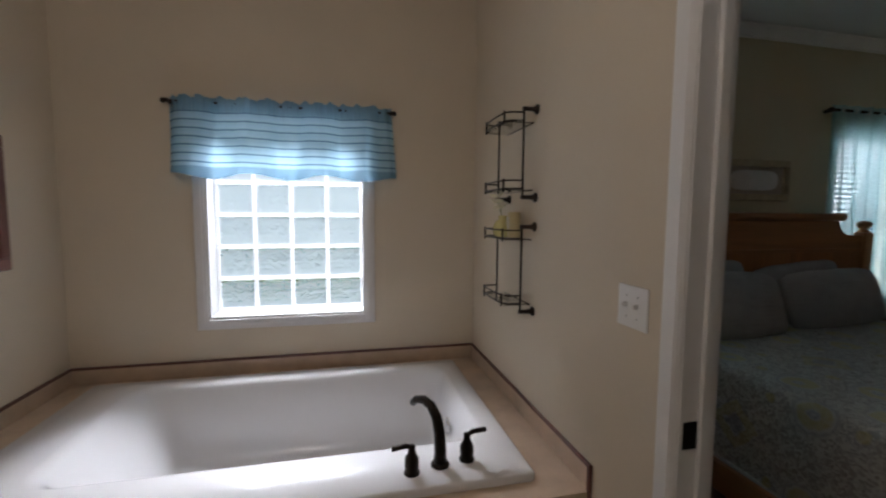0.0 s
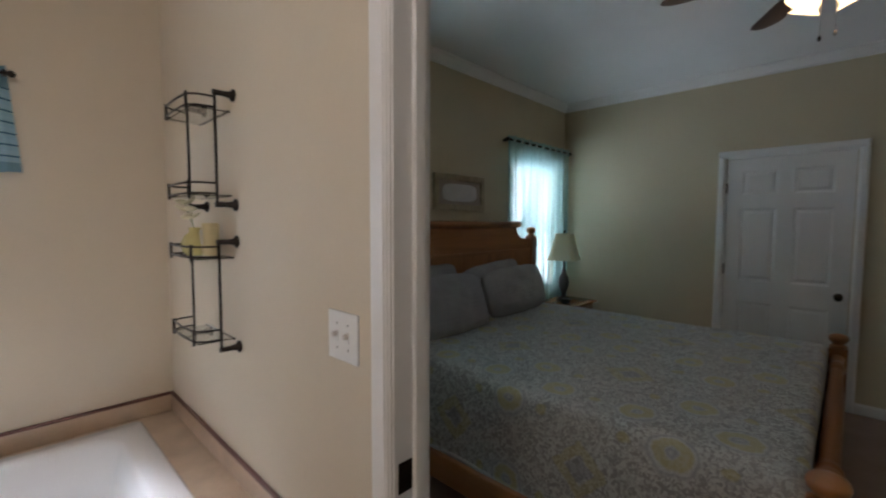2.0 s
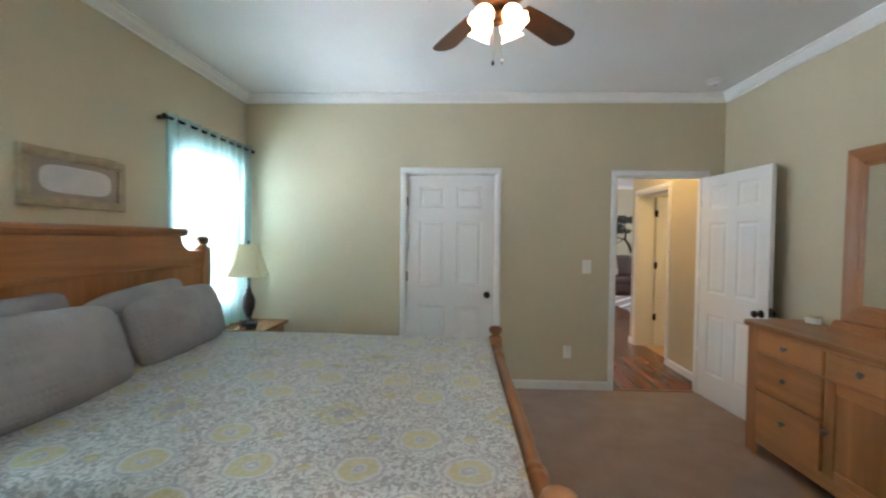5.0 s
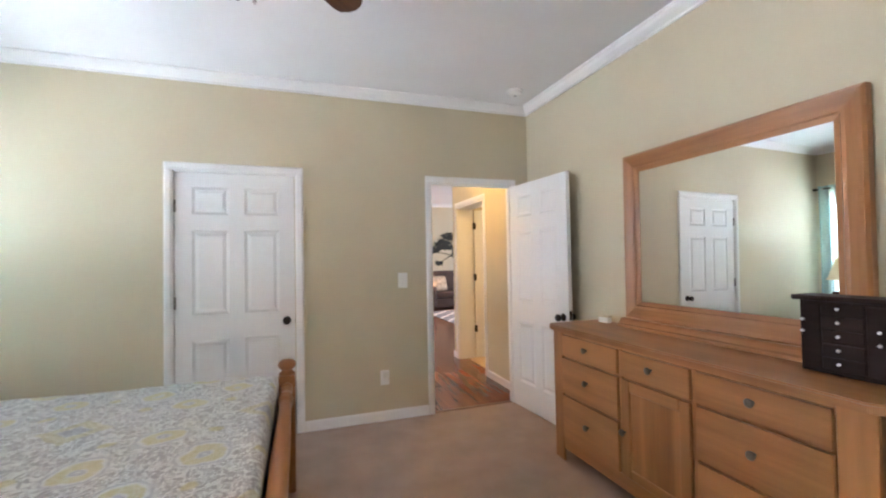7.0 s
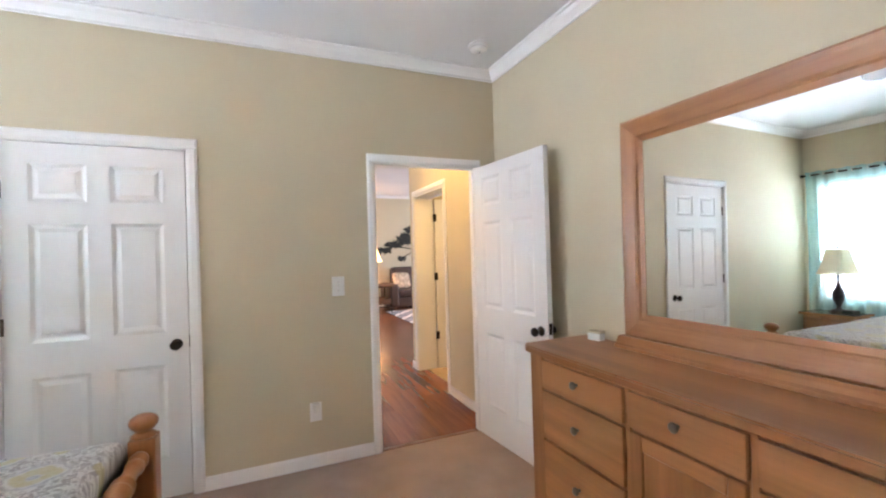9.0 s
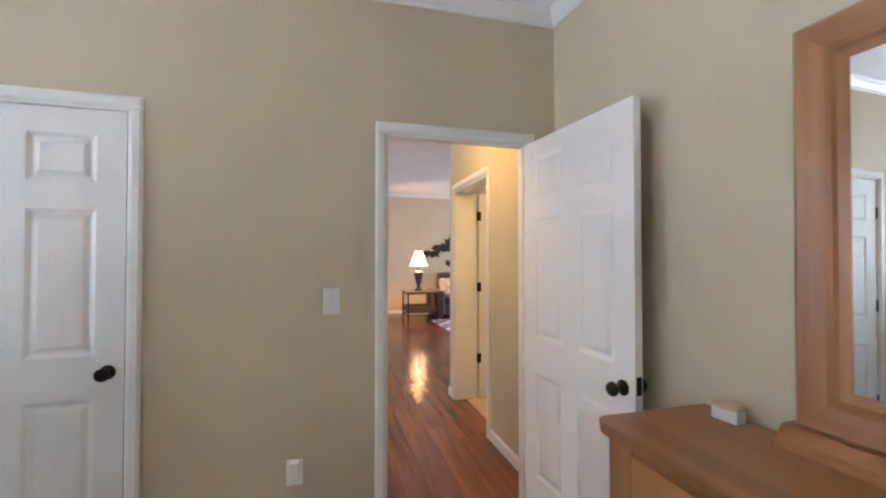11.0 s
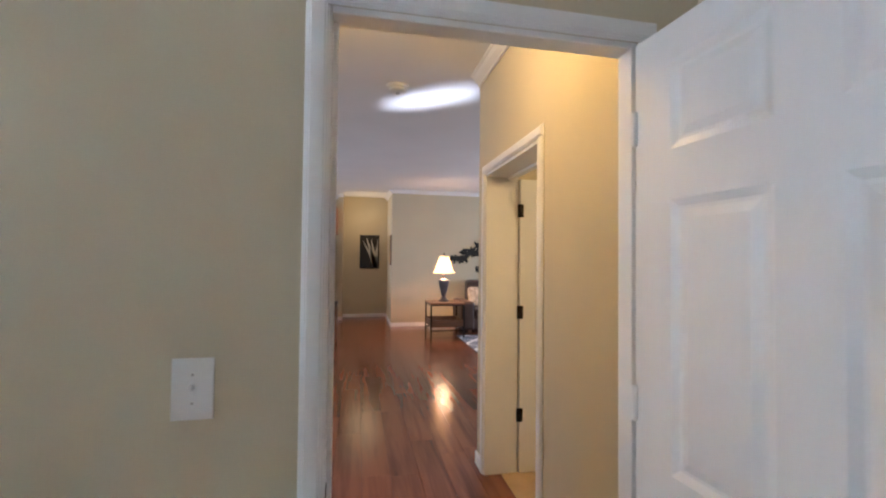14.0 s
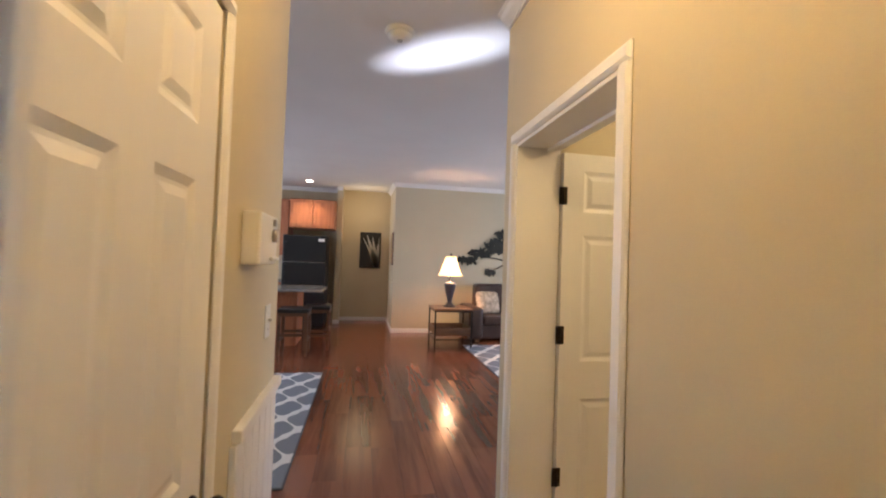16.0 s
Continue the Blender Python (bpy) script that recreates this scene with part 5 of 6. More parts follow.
def valance_cloth():
    m = sheer("blue striped valance", (0.34, 0.60, 0.78), 0.0, 0.3)
    n, l = m.node_tree.nodes, m.node_tree.links
    co, sp_ = n.new("ShaderNodeTexCoord"), n.new("ShaderNodeSeparateXYZ")
    l.new(co.outputs["Object"], sp_.inputs[0])
    f = n.new("ShaderNodeMath")
    f.operation = 'MULTIPLY'
    f.inputs[1].default_value = 1 / 0.043
    l.new(sp_.outputs[2], f.inputs[0])
    fr = n.new("ShaderNodeMath")
    fr.operation = 'FRACT'
    l.new(f.outputs[0], fr.inputs[0])
    r = n.new("ShaderNodeValToRGB")
    e = r.color_ramp.elements
    e[0].position, e[0].color = 0.0, (0.05, 0.14, 0.24, 1)
    e[1].position, e[1].color = 0.15, (0.40, 0.60, 0.71, 1)
    k = e.new(0.13)
    k.color = (0.05, 0.14, 0.24, 1)
    k = e.new(0.55)
    k.color = (0.43, 0.63, 0.73, 1)
    k = e.new(0.6)
    k.color = (0.39, 0.59, 0.70, 1)
    l.new(fr.outputs[0], r.inputs[0])
    # plain hem and header
    lo, hi = n.new("ShaderNodeMath"), n.new("ShaderNodeMath")
    lo.operation, hi.operation = 'LESS_THAN', 'GREATER_THAN'
    lo.inputs[1].default_value, hi.inputs[1].default_value = 1.70, 1.985
    mx = n.new("ShaderNodeMath")
    mx.operation = 'MAXIMUM'
    l.new(sp_.outputs[2], lo.inputs[0]), l.new(sp_.outputs[2], hi.inputs[0])
    l.new(lo.outputs[0], mx.inputs[0]), l.new(hi.outputs[0], mx.inputs[1])
    mi = n.new("ShaderNodeMix")
    mi.data_type = 'RGBA'
    mi.inputs[7].default_value = (0.22, 0.37, 0.49, 1)
    l.new(mx.outputs[0], mi.inputs[0]), l.new(r.outputs[0], mi.inputs[6])
    for nd in n:
        if nd.type in ('BSDF_DIFFUSE', 'BSDF_TRANSLUCENT'):
            l.new(mi.outputs[2], nd.inputs[0])
    return m


vl = thing("window_valance", pose(0, 0, 0), "blue striped gathered valance over the glass block window", "valance")
bm = bmesh.new()
nu, nv = 160, 22
rows = []
for j in range(nv + 1):
    v = j / nv
    row = []
    for i in range(nu + 1):
        u = i / nu
        flare = 0.03 * v * (2 * u - 1)
        d = 0.026 * (0.5 + v) * math.sin(2 * math.pi * 4.2 * u + 0.8 + 0.6 * math.sin(2 * v) + 1.1 * math.sin(7 * u)) + 0.006 * math.sin(2 * math.pi * 11 * u + 2 * v)
        if v < 0.2:
            d += (0.014 * math.sin(2 * math.pi * 27 * u + 2.2 * math.sin(17 * u)) + 0.006 * math.sin(2 * math.pi * 61 * u)) * (1 - v / 0.2) ** 0.3
        back = 0.05 * max(0, abs(2 * u - 1) - 0.94) / 0.06
        z = 2.06 - 0.41 * v + 0.014 * math.sin(2 * math.pi * 3.1 * u + 1) * v + 0.008 * math.sin(2 * math.pi * 13 * u + 3 * math.sin(9 * u)) * max(0, 1 - v / 0.15)
        row.append(bm.verts.new((-0.81 + 1.16 * u + flare, YN - 0.07 + d + back, z)))
    rows.append(row)
for a, b in zip(rows, rows[1:]):
    for i in range(nu):
        bm.faces.new((a[i], a[i + 1], b[i + 1], b[i])).smooth = True
part("cloth", bm, valance_cloth(), vl, smooth=True)
part("rod", sweep([(-0.83, YN - 0.045, 2.035), (0.365, YN - 0.045, 2.035)], 0.007, 10), BRONZE, vl)
for x in (-0.83, 0.365):
    part("finial", lathe([(0.008, -0.012), (0.014, -0.005), (0.013, 0.006), (0.004, 0.013)], 12, pose(x, YN - 0.045, 2.035, 0, 90, 0)), BRONZE, vl)
    part("bracket", box(x - 0.006 + (0.02 if x < 0 else -0.02), x + 0.006 + (0.02 if x < 0 else -0.02), YN - 0.062, YN, 2.025, 2.045, 0.002), BRONZE, vl)

# wire shelf racks on the partition wall
for zb, lb in ((1.04, "dark wire wall rack with two trays"), (1.53, "dark wire wall rack with two trays")):
    rk = thing("wall_rack", pose(XB, 2.02, zb), lb, "wire shelf", "bathroom wall racks")
    px = -0.06
    for y in (-0.14, 0.15):
        part("post", sweep([(px, y, -0.005), (px, y, 0.37)], 0.0048, 8), BRONZE, rk)
        for z in (0.0, 0.365):
            part("mount", lathe([(0.021, 0), (0.021, 0.006), (0.012, 0.012), (0.009, 0.03), (0.009, 0.066)], 14, pose(0, y, z, 0, -90, 0)), BRONZE, rk)
    for z in (0.03, 0.31):
        tr = part("tray", box(px - 0.068, px + 0.05, -0.135, 0.145, z - 0.002, z + 0.002, 0.001), glass("clear shelf plate", (0.95, 0.97, 0.96)), rk, "clear tray plate")
        tr.visible_shadow = False
        for dz in (0.006, 0.04):
            part("tray_rail", sweep([(px, -0.14, z + dz), (px - 0.05, -0.135, z + dz), (px - 0.075, -0.11, z + dz), (px - 0.08, 0.0, z + dz), (px - 0.075, 0.12, z + dz), (px - 0.05, 0.145, z + dz), (px, 0.15, z + dz)], 0.0035, 6), BRONZE, rk)
        for y in (-0.11, 0.12):
            part("rail_upright", sweep([(px - 0.075, y, z - 0.008), (px - 0.075, y, z + 0.048)], 0.005, 6), BRONZE, rk)
        part("tray_edge", sweep([(px + 0.04, -0.145, z), (px + 0.04, 0.15, z)], 0.0035, 6), BRONZE, rk)
vs = thing("bud_vase", pose(XB - 0.085, 2.04, 1.354) @ Matrix.Scale(1.2, 4), "cream and yellow glass vase with white blossom in the rack", "vase")
part("jar", lathe([(0.022, 0), (0.034, 0.012), (0.036, 0.04), (0.026, 0.06), (0.014, 0.068), (0.016, 0.08), (0.015, 0.082)], 18), mat("yellow glazed glass", (0.60, 0.52, 0.22), 0.15), vs)
part("stem", sweep([(0, 0, 0.07), (-0.004, 0.02, 0.11), (-0.008, 0.055, 0.15)], 0.002, 6), mat("green stem", (0.10, 0.16, 0.04), 0.6), vs)
PETAL = mat("cream petal", (0.75, 0.70, 0.52), 0.7, vary=0.15, scale=40)
for k in range(9):
    a = 40 * k
    bm = bmesh.new()
    bmesh.ops.create_uvsphere(bm, u_segments=8, v_segments=6, radius=1, matrix=pose(-0.008 + 0.004 * (k % 2), 0.02 + 0.022 * (k % 3), 0.112 + 0.022 * (k % 3), 20 * (k % 2), 0, a) @ pose(0.014, 0, 0.004, 0, -30 + 18 * (k % 4), 0) @ Matrix.Diagonal((0.021, 0.014, 0.005, 1)))
    part("petal", bm, PETAL, vs, smooth=True)
cb = thing("candle_jar", pose(XB - 0.05, 1.99, 1.354), "small pale yellow jar candle in the rack", "candle")
part("jar", lathe([(0.026, 0), (0.029, 0.004), (0.029, 0.11), (0.026, 0.115)], 18), mat("pale yellow wax", (0.60, 0.50, 0.28), 0.35), cb)
part("label", box(-0.0305, -0.029, -0.015, 0.015, 0.04, 0.09), mat("paper label", (0.6, 0.55, 0.42), 0.7), cb)

# wood-framed picture at the edge of the bathroom view
wf = thing("wood_framed_mirror", pose(-1.338, 2.03, 1.49), "brown wood framed mirror on the bathroom end wall", "mirror")
for a, b, c, d in ((-0.355, 0.355, 0.235, 0.285), (-0.355, 0.355, -0.285, -0.235), (-0.355, -0.305, -0.235, 0.235), (0.305, 0.355, -0.235, 0.235)):
    part("frame_side", box(0, 0.022, a, b, c, d, 0.004), BROWN, wf)
part("glass", box(0.001, 0.008, -0.305, 0.305, -0.235, 0.235), MIRROR, wf)

# ---- hall ----
wc = tagged(new("wainscot"), "white beadboard wainscot with a chair rail cap", "wainscot", kind="structure")
for k in range(6):
    x = 5.955 + 0.095 * k
    part("bead_board", box(x, x + 0.091, YHL - 0.012, YHL, 0.085, 0.905, 0.003), TRIM, wc)
part("chair_rail", box(5.935, 6.53, YHL - 0.03, YHL, 0.905, 0.945, 0.006, 2), TRIM, wc)
part("end_post", box(5.92, 5.955, YHL - 0.02, YHL, 0.0, 0.905, 0.003), TRIM, wc)
part("base_board", box(5.955, 6.525, YHL - 0.016, YHL, 0.0, 0.085, 0.003), TRIM, wc)
ts = thing("wall_thermostat", pose(6.06, YHL, 1.495), "white wall thermostat box with small dials on hall wall", "thermostat")
part("case", box(-0.12, 0.12, -0.055, 0, -0.075, 0.085, 0.008, 2), PLASTIC, ts)
part("dial", lathe([(0.022, 0), (0.022, 0.012), (0.018, 0.016)], 18, pose(0.05, -0.055, 0.02, 90, 0, 0)), NICKEL, ts)
part("dial", lathe([(0.012, 0), (0.012, 0.008), (0.009, 0.01)], 14, pose(0.05, -0.055, 0.062, 90, 0, 0)), NICKEL, ts)
part("lever", box(0.0, 0.1, -0.067, -0.055, -0.062, -0.05, 0.003), PLASTIC, ts)
plate("light_switch", pose(6.33, YHL, 1.2, 0, 0, 0), 0.079, 0.125, "white toggle switch plate on the hall wall")
detector(pose(7.12, -1.17, 2.808) @ Matrix.Scale(1.25, 4), "round white smoke detector on the hall ceiling")
setting("floor_laundry", box(5.05, 6.7, -4.3, -1.86, -0.008, 0.003), mat("tan vinyl floor", (0.42, 0.28, 0.15), 0.4, vary=0.2), "tan vinyl laundry floor", "floor")
setting("threshold", box(4.842, 4.882, HALL_DOOR[0] + 0.018, HALL_DOOR[1] - 0.018, -0.004, 0.006, 0.003), wood("dark threshold wood", (0.08, 0.03, 0.014), (0.2, 0.09, 0.04), 1), "dark wood threshold strip under the doorway", "threshold")

# ---- rugs ----


def trellis_rug(name, x0, x1, y0, y1, ground, line, px, py, label):
    m = bpy.data.materials.new("trellis rug pile")
    m.use_nodes = True
    n, l = m.node_tree.nodes, m.node_tree.links
    b = n["Principled BSDF"]
    b.inputs["Roughness"].default_value = 0.95
    co, s = n.new("ShaderNodeTexCoord"), n.new("ShaderNodeSeparateXYZ")
    l.new(co.outputs["Object"], s.inputs[0])

    def f(op, a, c=None, d=None):
        q = n.new("ShaderNodeMath")
        q.operation = op
        for i, v in enumerate((a, c, d)):
            if v is None:
                continue
            if isinstance(v, (int, float)):
                q.inputs[i].default_value = v
            else:
                l.new(v, q.inputs[i])
        return q.outputs[0]
    u, v = f('MULTIPLY', s.outputs[0], 2 * math.pi / px), f('MULTIPLY', s.outputs[1], 2 * math.pi / py)
    # ogee lattice: diamonds whose sides step in and out
    u2 = f('MULTIPLY_ADD', f('SINE', f('MULTIPLY', v, 2.0)), 0.38, u)
    v2 = f('MULTIPLY_ADD', f('SINE', f('MULTIPLY', u, 2.0)), 0.38, v)
    g = f('ABSOLUTE', f('ADD', f('COSINE', u2), f('COSINE', v2)))
    k = f('LESS_THAN', g, 0.27)
    no = n.new("ShaderNodeTexNoise")
    no.inputs["Scale"].default_value = 160
    l.new(co.outputs["Object"], no.inputs["Vector"])
    mi = n.new("ShaderNodeMix")
    mi.data_type = 'RGBA'
    mi.inputs[6].default_value, mi.inputs[7].default_value = (*ground, 1), (*line, 1)
    l.new(k, mi.inputs[0])
    l.new(mi.outputs[2], b.inputs["Base Color"])
    bp = n.new("ShaderNodeBump")
    bp.inputs["Strength"].default_value, bp.inputs["Distance"].default_value = 0.8, 0.004
    l.new(no.outputs[0], bp.inputs["Height"])
    l.new(bp.outputs[0], b.inputs["Normal"])
    ob = thing(name, pose(0, 0, 0), label, "rug", "trellis rugs")
    part("woven_face", box(x0 + 0.012, x1 - 0.012, y0 + 0.012, y1 - 0.012, 0.0, 0.012, 0.004), m, ob)
    for a in ((x0, x1, y0, y0 + 0.012), (x0, x1, y1 - 0.012, y1), (x0, x0 + 0.012, y0 + 0.012, y1 - 0.012), (x1 - 0.012, x1, y0 + 0.012, y1 - 0.012)):
        part("binding", box(*a, 0.0, 0.009, 0.003), mat("dark grey binding", (0.08, 0.085, 0.095), 0.9), ob)


trellis_rug("rug", 7.4, 10.1, -0.575, 0.75, (0.20, 0.215, 0.25), (0.72, 0.71, 0.70), 0.52, 0.36, "grey and white trellis runner on the laminate floor")
trellis_rug("rug", 9.2, 11.75, -4.9, -2.74, (0.19, 0.2, 0.23), (0.70, 0.69, 0.67), 0.52, 0.42, "grey and white trellis area rug before the sofa")

# ---- living room ----
DARKWOOD = wood("dark rustic wood", (0.05, 0.022, 0.01), (0.19, 0.095, 0.045), 1, 0.45)
IRON = mat("black iron", (0.02, 0.018, 0.016), 0.45, 0.7)
et = thing("end_table", pose(11.83, -2.53, 0), "iron framed end table with wood top and lower crate shelf", "end table")
part("top", box(-0.33, 0.33, -0.33, 0.33, 0.62, 0.65, 0.004), DARKWOOD, et)
for x in (-0.31, 0.31):
    for y in (-0.31, 0.31):
        part("leg", box(x - 0.013, x + 0.013, y - 0.013, y + 0.013, 0, 0.62, 0.002), IRON, et)
for x in (-0.31, 0.31):
    part("top_bar", box(x - 0.012, x + 0.012, -0.297, 0.297, 0.595, 0.62, 0.002), IRON, et)
    part("low_bar", box(x - 0.012, x + 0.012, -0.297, 0.297, 0.13, 0.15, 0.002), IRON, et)
for y in (-0.31, 0.31):
    part("top_bar", box(-0.297, 0.297, y - 0.012, y + 0.012, 0.595, 0.62, 0.002), IRON, et)
    part("low_bar", box(-0.297, 0.297, y - 0.012, y + 0.012, 0.13, 0.15, 0.002), IRON, et)
part("shelf", box(-0.3, 0.3, -0.3, 0.3, 0.2, 0.222, 0.003), DARKWOOD, et)
for a in ((-0.31, -0.292, -0.297, 0.297), (0.292, 0.31, -0.297, 0.297), (-0.292, 0.292, -0.31, -0.292), (-0.292, 0.292, 0.292, 0.31)):
    part("shelf_side", box(*a, 0.2, 0.33, 0.003), DARKWOOD, et)
LIT = bpy.data.materials.new("lit pleated shade")
LIT.use_nodes = True
b_ = LIT.node_tree.nodes["Principled BSDF"]
b_.inputs["Base Color"].default_value = (0.75, 0.62, 0.42, 1)
b_.inputs["Emission Color"].default_value = (1.0, 0.68, 0.38, 1)
b_.inputs["Emission Strength"].default_value = 0.36
ll = thing("table_lamp", pose(11.86, -2.52, 0.65) @ Matrix.Scale(1.045, 4), "lit lamp with pleated bell shade and dark urn base", "table lamp")
part("base", lathe([(0.1, 0), (0.1, 0.018), (0.075, 0.03), (0.055, 0.06), (0.035, 0.085), (0.04, 0.11), (0.06, 0.18), (0.085, 0.28), (0.098, 0.36), (0.1, 0.39), (0.075, 0.405), (0.035, 0.415), (0.022, 0.44), (0.03, 0.46), (0.014, 0.48), (0.014, 0.56)], 24), mat("dark slate glaze", (0.045, 0.045, 0.055), 0.3, vary=0.5, scale=40), ll)
bm = bmesh.new()
rings = []
for k in range(9):
    s = k / 8
    r = 0.205 + (0.085 - 0.205) * s ** 0.7
    rings.append([bm.verts.new((r * (1 + 0.018 * math.cos(30 * 2 * math.pi * q / 120)) * math.cos(2 * math.pi * q / 120), r * (1 + 0.018 * math.cos(30 * 2 * math.pi * q / 120)) * math.sin(2 * math.pi * q / 120), 0.52 + 0.32 * s)) for q in range(120)])
for r0, r1 in zip(rings, rings[1:]):
    for q in range(120):
        bm.faces.new((r0[q], r0[(q + 1) % 120], r1[(q + 1) % 120], r1[q])).smooth = True
bmesh.ops.solidify(bm, geom=bm.faces[:], thickness=0.002)
part("shade", bm, LIT, ll, "glowing cream pleated shade")
part("finial", lathe([(0.004, 0.56), (0.004, 0.85), (0.014, 0.86), (0.014, 0.88), (0.003, 0.89)], 12), BRONZE, ll)
part("harp_bar", sweep([(-0.085, 0, 0.835), (0.085, 0, 0.835)], 0.003, 6), BRONZE, ll)
lamp("lamp_bulb", 'POINT', pose(11.86, -2.52, 1.31), 44, (1.0, 0.58, 0.30), radius=0.1)

LEATHER = mat("dark brown leather", (0.055, 0.03, 0.022), 0.35, vary=0.3, scale=5, bump=0.4, bump_scale=60)
sf = thing("sofa", pose(12.45, -4.05, 0), "dark brown leather sofa with padded arms and back", "sofa")
part("base_frame", box(-0.42, 0.45, -1.0, 1.0, 0.05, 0.3, 0.03, 2), LEATHER, sf)
for y in (-1, 1):
    part("arm", box(-0.5, 0.42, y * 1.0 - 0.13, y * 1.0 + 0.13, 0.05, 0.63, 0.09, 4), LEATHER, sf)
for k in range(2):
    y0 = -0.87 + 0.87 * k
    part("seat_cushion", box(-0.48, 0.25, y0 + 0.005, y0 + 0.865, 0.3, 0.47, 0.06, 3), LEATHER, sf)
    part("back_cushion", box(0.12, 0.45, y0 + 0.005, y0 + 0.865, 0.44, 1.02, 0.1, 4), LEATHER, sf)
for x in (-0.38, 0.4):
    for y in (-0.95, 0.95):
        part("foot", box(x - 0.03, x + 0.03, y - 0.03, y + 0.03, 0, 0.055, 0.004), DARKWOOD, sf)
PRINT = mat("cream floral cushion", (0.45, 0.36, 0.26), 0.9, vary=0.5, scale=14)
solid("throw_pillow", pillow_shape(0.48, 0.42, 0.16, 9), PRINT, "cream and brown patterned throw pillow on the sofa", "pillow", m=pose(12.42, -3.38, 0.68, 18, 0, 100))

# metal tree on the wall behind the sofa
tr = thing("metal_tree_wall_art", pose(12.985, -4.1, 1.2), "dark metal tree silhouette hung on the living room wall", "wall art")
METAL = mat("patinated dark metal", (0.035, 0.034, 0.028), 0.5, 0.6, vary=0.4, scale=20)
rnd = random.Random(5)
part("trunk", sweep([(0, -0.1, -0.12), (0, -0.02, 0.1), (0, 0.1, 0.26), (0, 0.08, 0.45), (0, 0.15, 0.62)], 0.045, 8, taper=0.018), METAL, tr)
limbs = [((0, 0.1, 0.26), (0, 0.4, 0.33), (0, 0.75, 0.36), (0, 1.1, 0.24)), ((0, 0.15, 0.6), (0, 0.4, 0.62), (0, 0.7, 0.48)), ((0, 0.08, 0.42), (0, -0.25, 0.62), (0, -0.6, 0.7)), ((0, 0.1, 0.28), (0, 0.3, 0.16), (0, 0.52, 0.05)), ((0, 0.12, 0.6), (0, 0.1, 0.85))]
for lb in limbs:
    part("limb", sweep(lb, 0.017, 7, taper=0.006), METAL, tr)


def foliage(cy, cz, wy, wz, n):
    bm = bmesh.new()
    for _ in range(n):
        a, r = rnd.uniform(0, 6.28), rnd.random() ** 0.6
        y, z = cy + wy * r * math.cos(a), cz + wz * r * math.sin(a)
        t = rnd.uniform(0, 180)
        s = rnd.uniform(0.028, 0.055)
        bmesh.ops.create_cone(bm, cap_ends=True, segments=7, radius1=s, radius2=s * 0.6, depth=0.006, matrix=pose(-0.004 + rnd.uniform(-0.012, 0.004), y, z, 0, 90 + rnd.uniform(-12, 12), 0) @ pose(0, 0, 0, 0, 0, t) @ Matrix.Diagonal((1.5, 0.55, 1, 1)))
    return bm


for cy, cz, wy, wz, n in ((1.0, 0.27, 0.22, 0.05, 34), (0.72, 0.42, 0.24, 0.09, 60), (0.42, 0.62, 0.24, 0.11, 70), (0.2, 0.82, 0.22, 0.1, 60), (-0.2, 0.8, 0.3, 0.12, 70), (-0.6, 0.72, 0.3, 0.09, 60), (0.52, 0.04, 0.12, 0.035, 22), (0.3, 0.5, 0.3, 0.06, 40)):
    part("foliage_spray", foliage(cy, cz, wy, wz, n), METAL, tr)

# passage pictures
ar = thing("framed_print", pose(14.598, -1.165, 1.63), "black canvas print of pale grass blades on passage wall", "picture")
part("canvas", box(-0.03, 0, -0.24, 0.24, -0.415, 0.415, 0.004), mat("black canvas", (0.015, 0.014, 0.014), 0.6), ar)
BLADEP = mat("pale printed blade", (0.66, 0.63, 0.55), 0.7, vary=0.2, scale=12)
for y0, lean, h, w in ((-0.14, 0.10, 0.72, 0.07), (-0.13, 0.22, 0.76, 0.075), (-0.17, 0.01, 0.56, 0.055), (-0.12, 0.30, 0.70, 0.045), (-0.15, 0.16, 0.60, 0.06), (-0.18, -0.02, 0.74, 0.03)):
    ol = [(y0 - w * 0.5, -0.39), (y0 + w * 0.5, -0.39), (y0 + lean * 0.4 + w * 0.6, -0.39 + h * 0.5), (y0 + lean, -0.39 + h), (y0 + lean * 0.4 - w * 0.6, -0.39 + h * 0.5)]
    part("printed_blade", prism(ol, 0.003, Matrix.Translation((-0.0335, 0, 0)) @ Matrix(((0, 1, 0, 0), (1, 0, 0, 0), (0, 0, 1, 0), (0, 0, 0, 1)))), BLADEP, ar)
pp = thing("framed_print", pose(13.25, -1.598, 1.65), "small wood framed picture on the passage side wall", "picture")
part("frame", box(-0.2, 0.2, 0, 0.025, -0.33, 0.33, 0.004), DARKWOOD, pp)
part("print", box(-0.16, 0.16, 0.0255, 0.028, -0.29, 0.29), mat("ochre print", (0.4, 0.26, 0.12), 0.7, vary=0.5, scale=8), pp)

# ---- kitchen ----
CAB = wood("red oak cabinet", (0.30, 0.10, 0.045), (0.50, 0.20, 0.09), 2, 0.4)
fg = thing("refrigerator", pose(13.75, 0.14, 0), "black top-freezer refrigerator beside the stub wall", "refrigerator")
part("body", box(-0.3, 0.34, -0.42, 0.42, 0.03, 1.86, 0.01), BLACK, fg)
part("freezer_door", box(-0.36, -0.302, -0.42, 0.42, 1.33, 1.86, 0.015, 2), BLACK, fg)
part("fridge_door", box(-0.36, -0.302, -0.42, 0.42, 0.08, 1.315, 0.015, 2), BLACK, fg)
part("toe_grille", box(-0.32, -0.301, -0.4, 0.4, 0.0, 0.075), BLACK, fg)
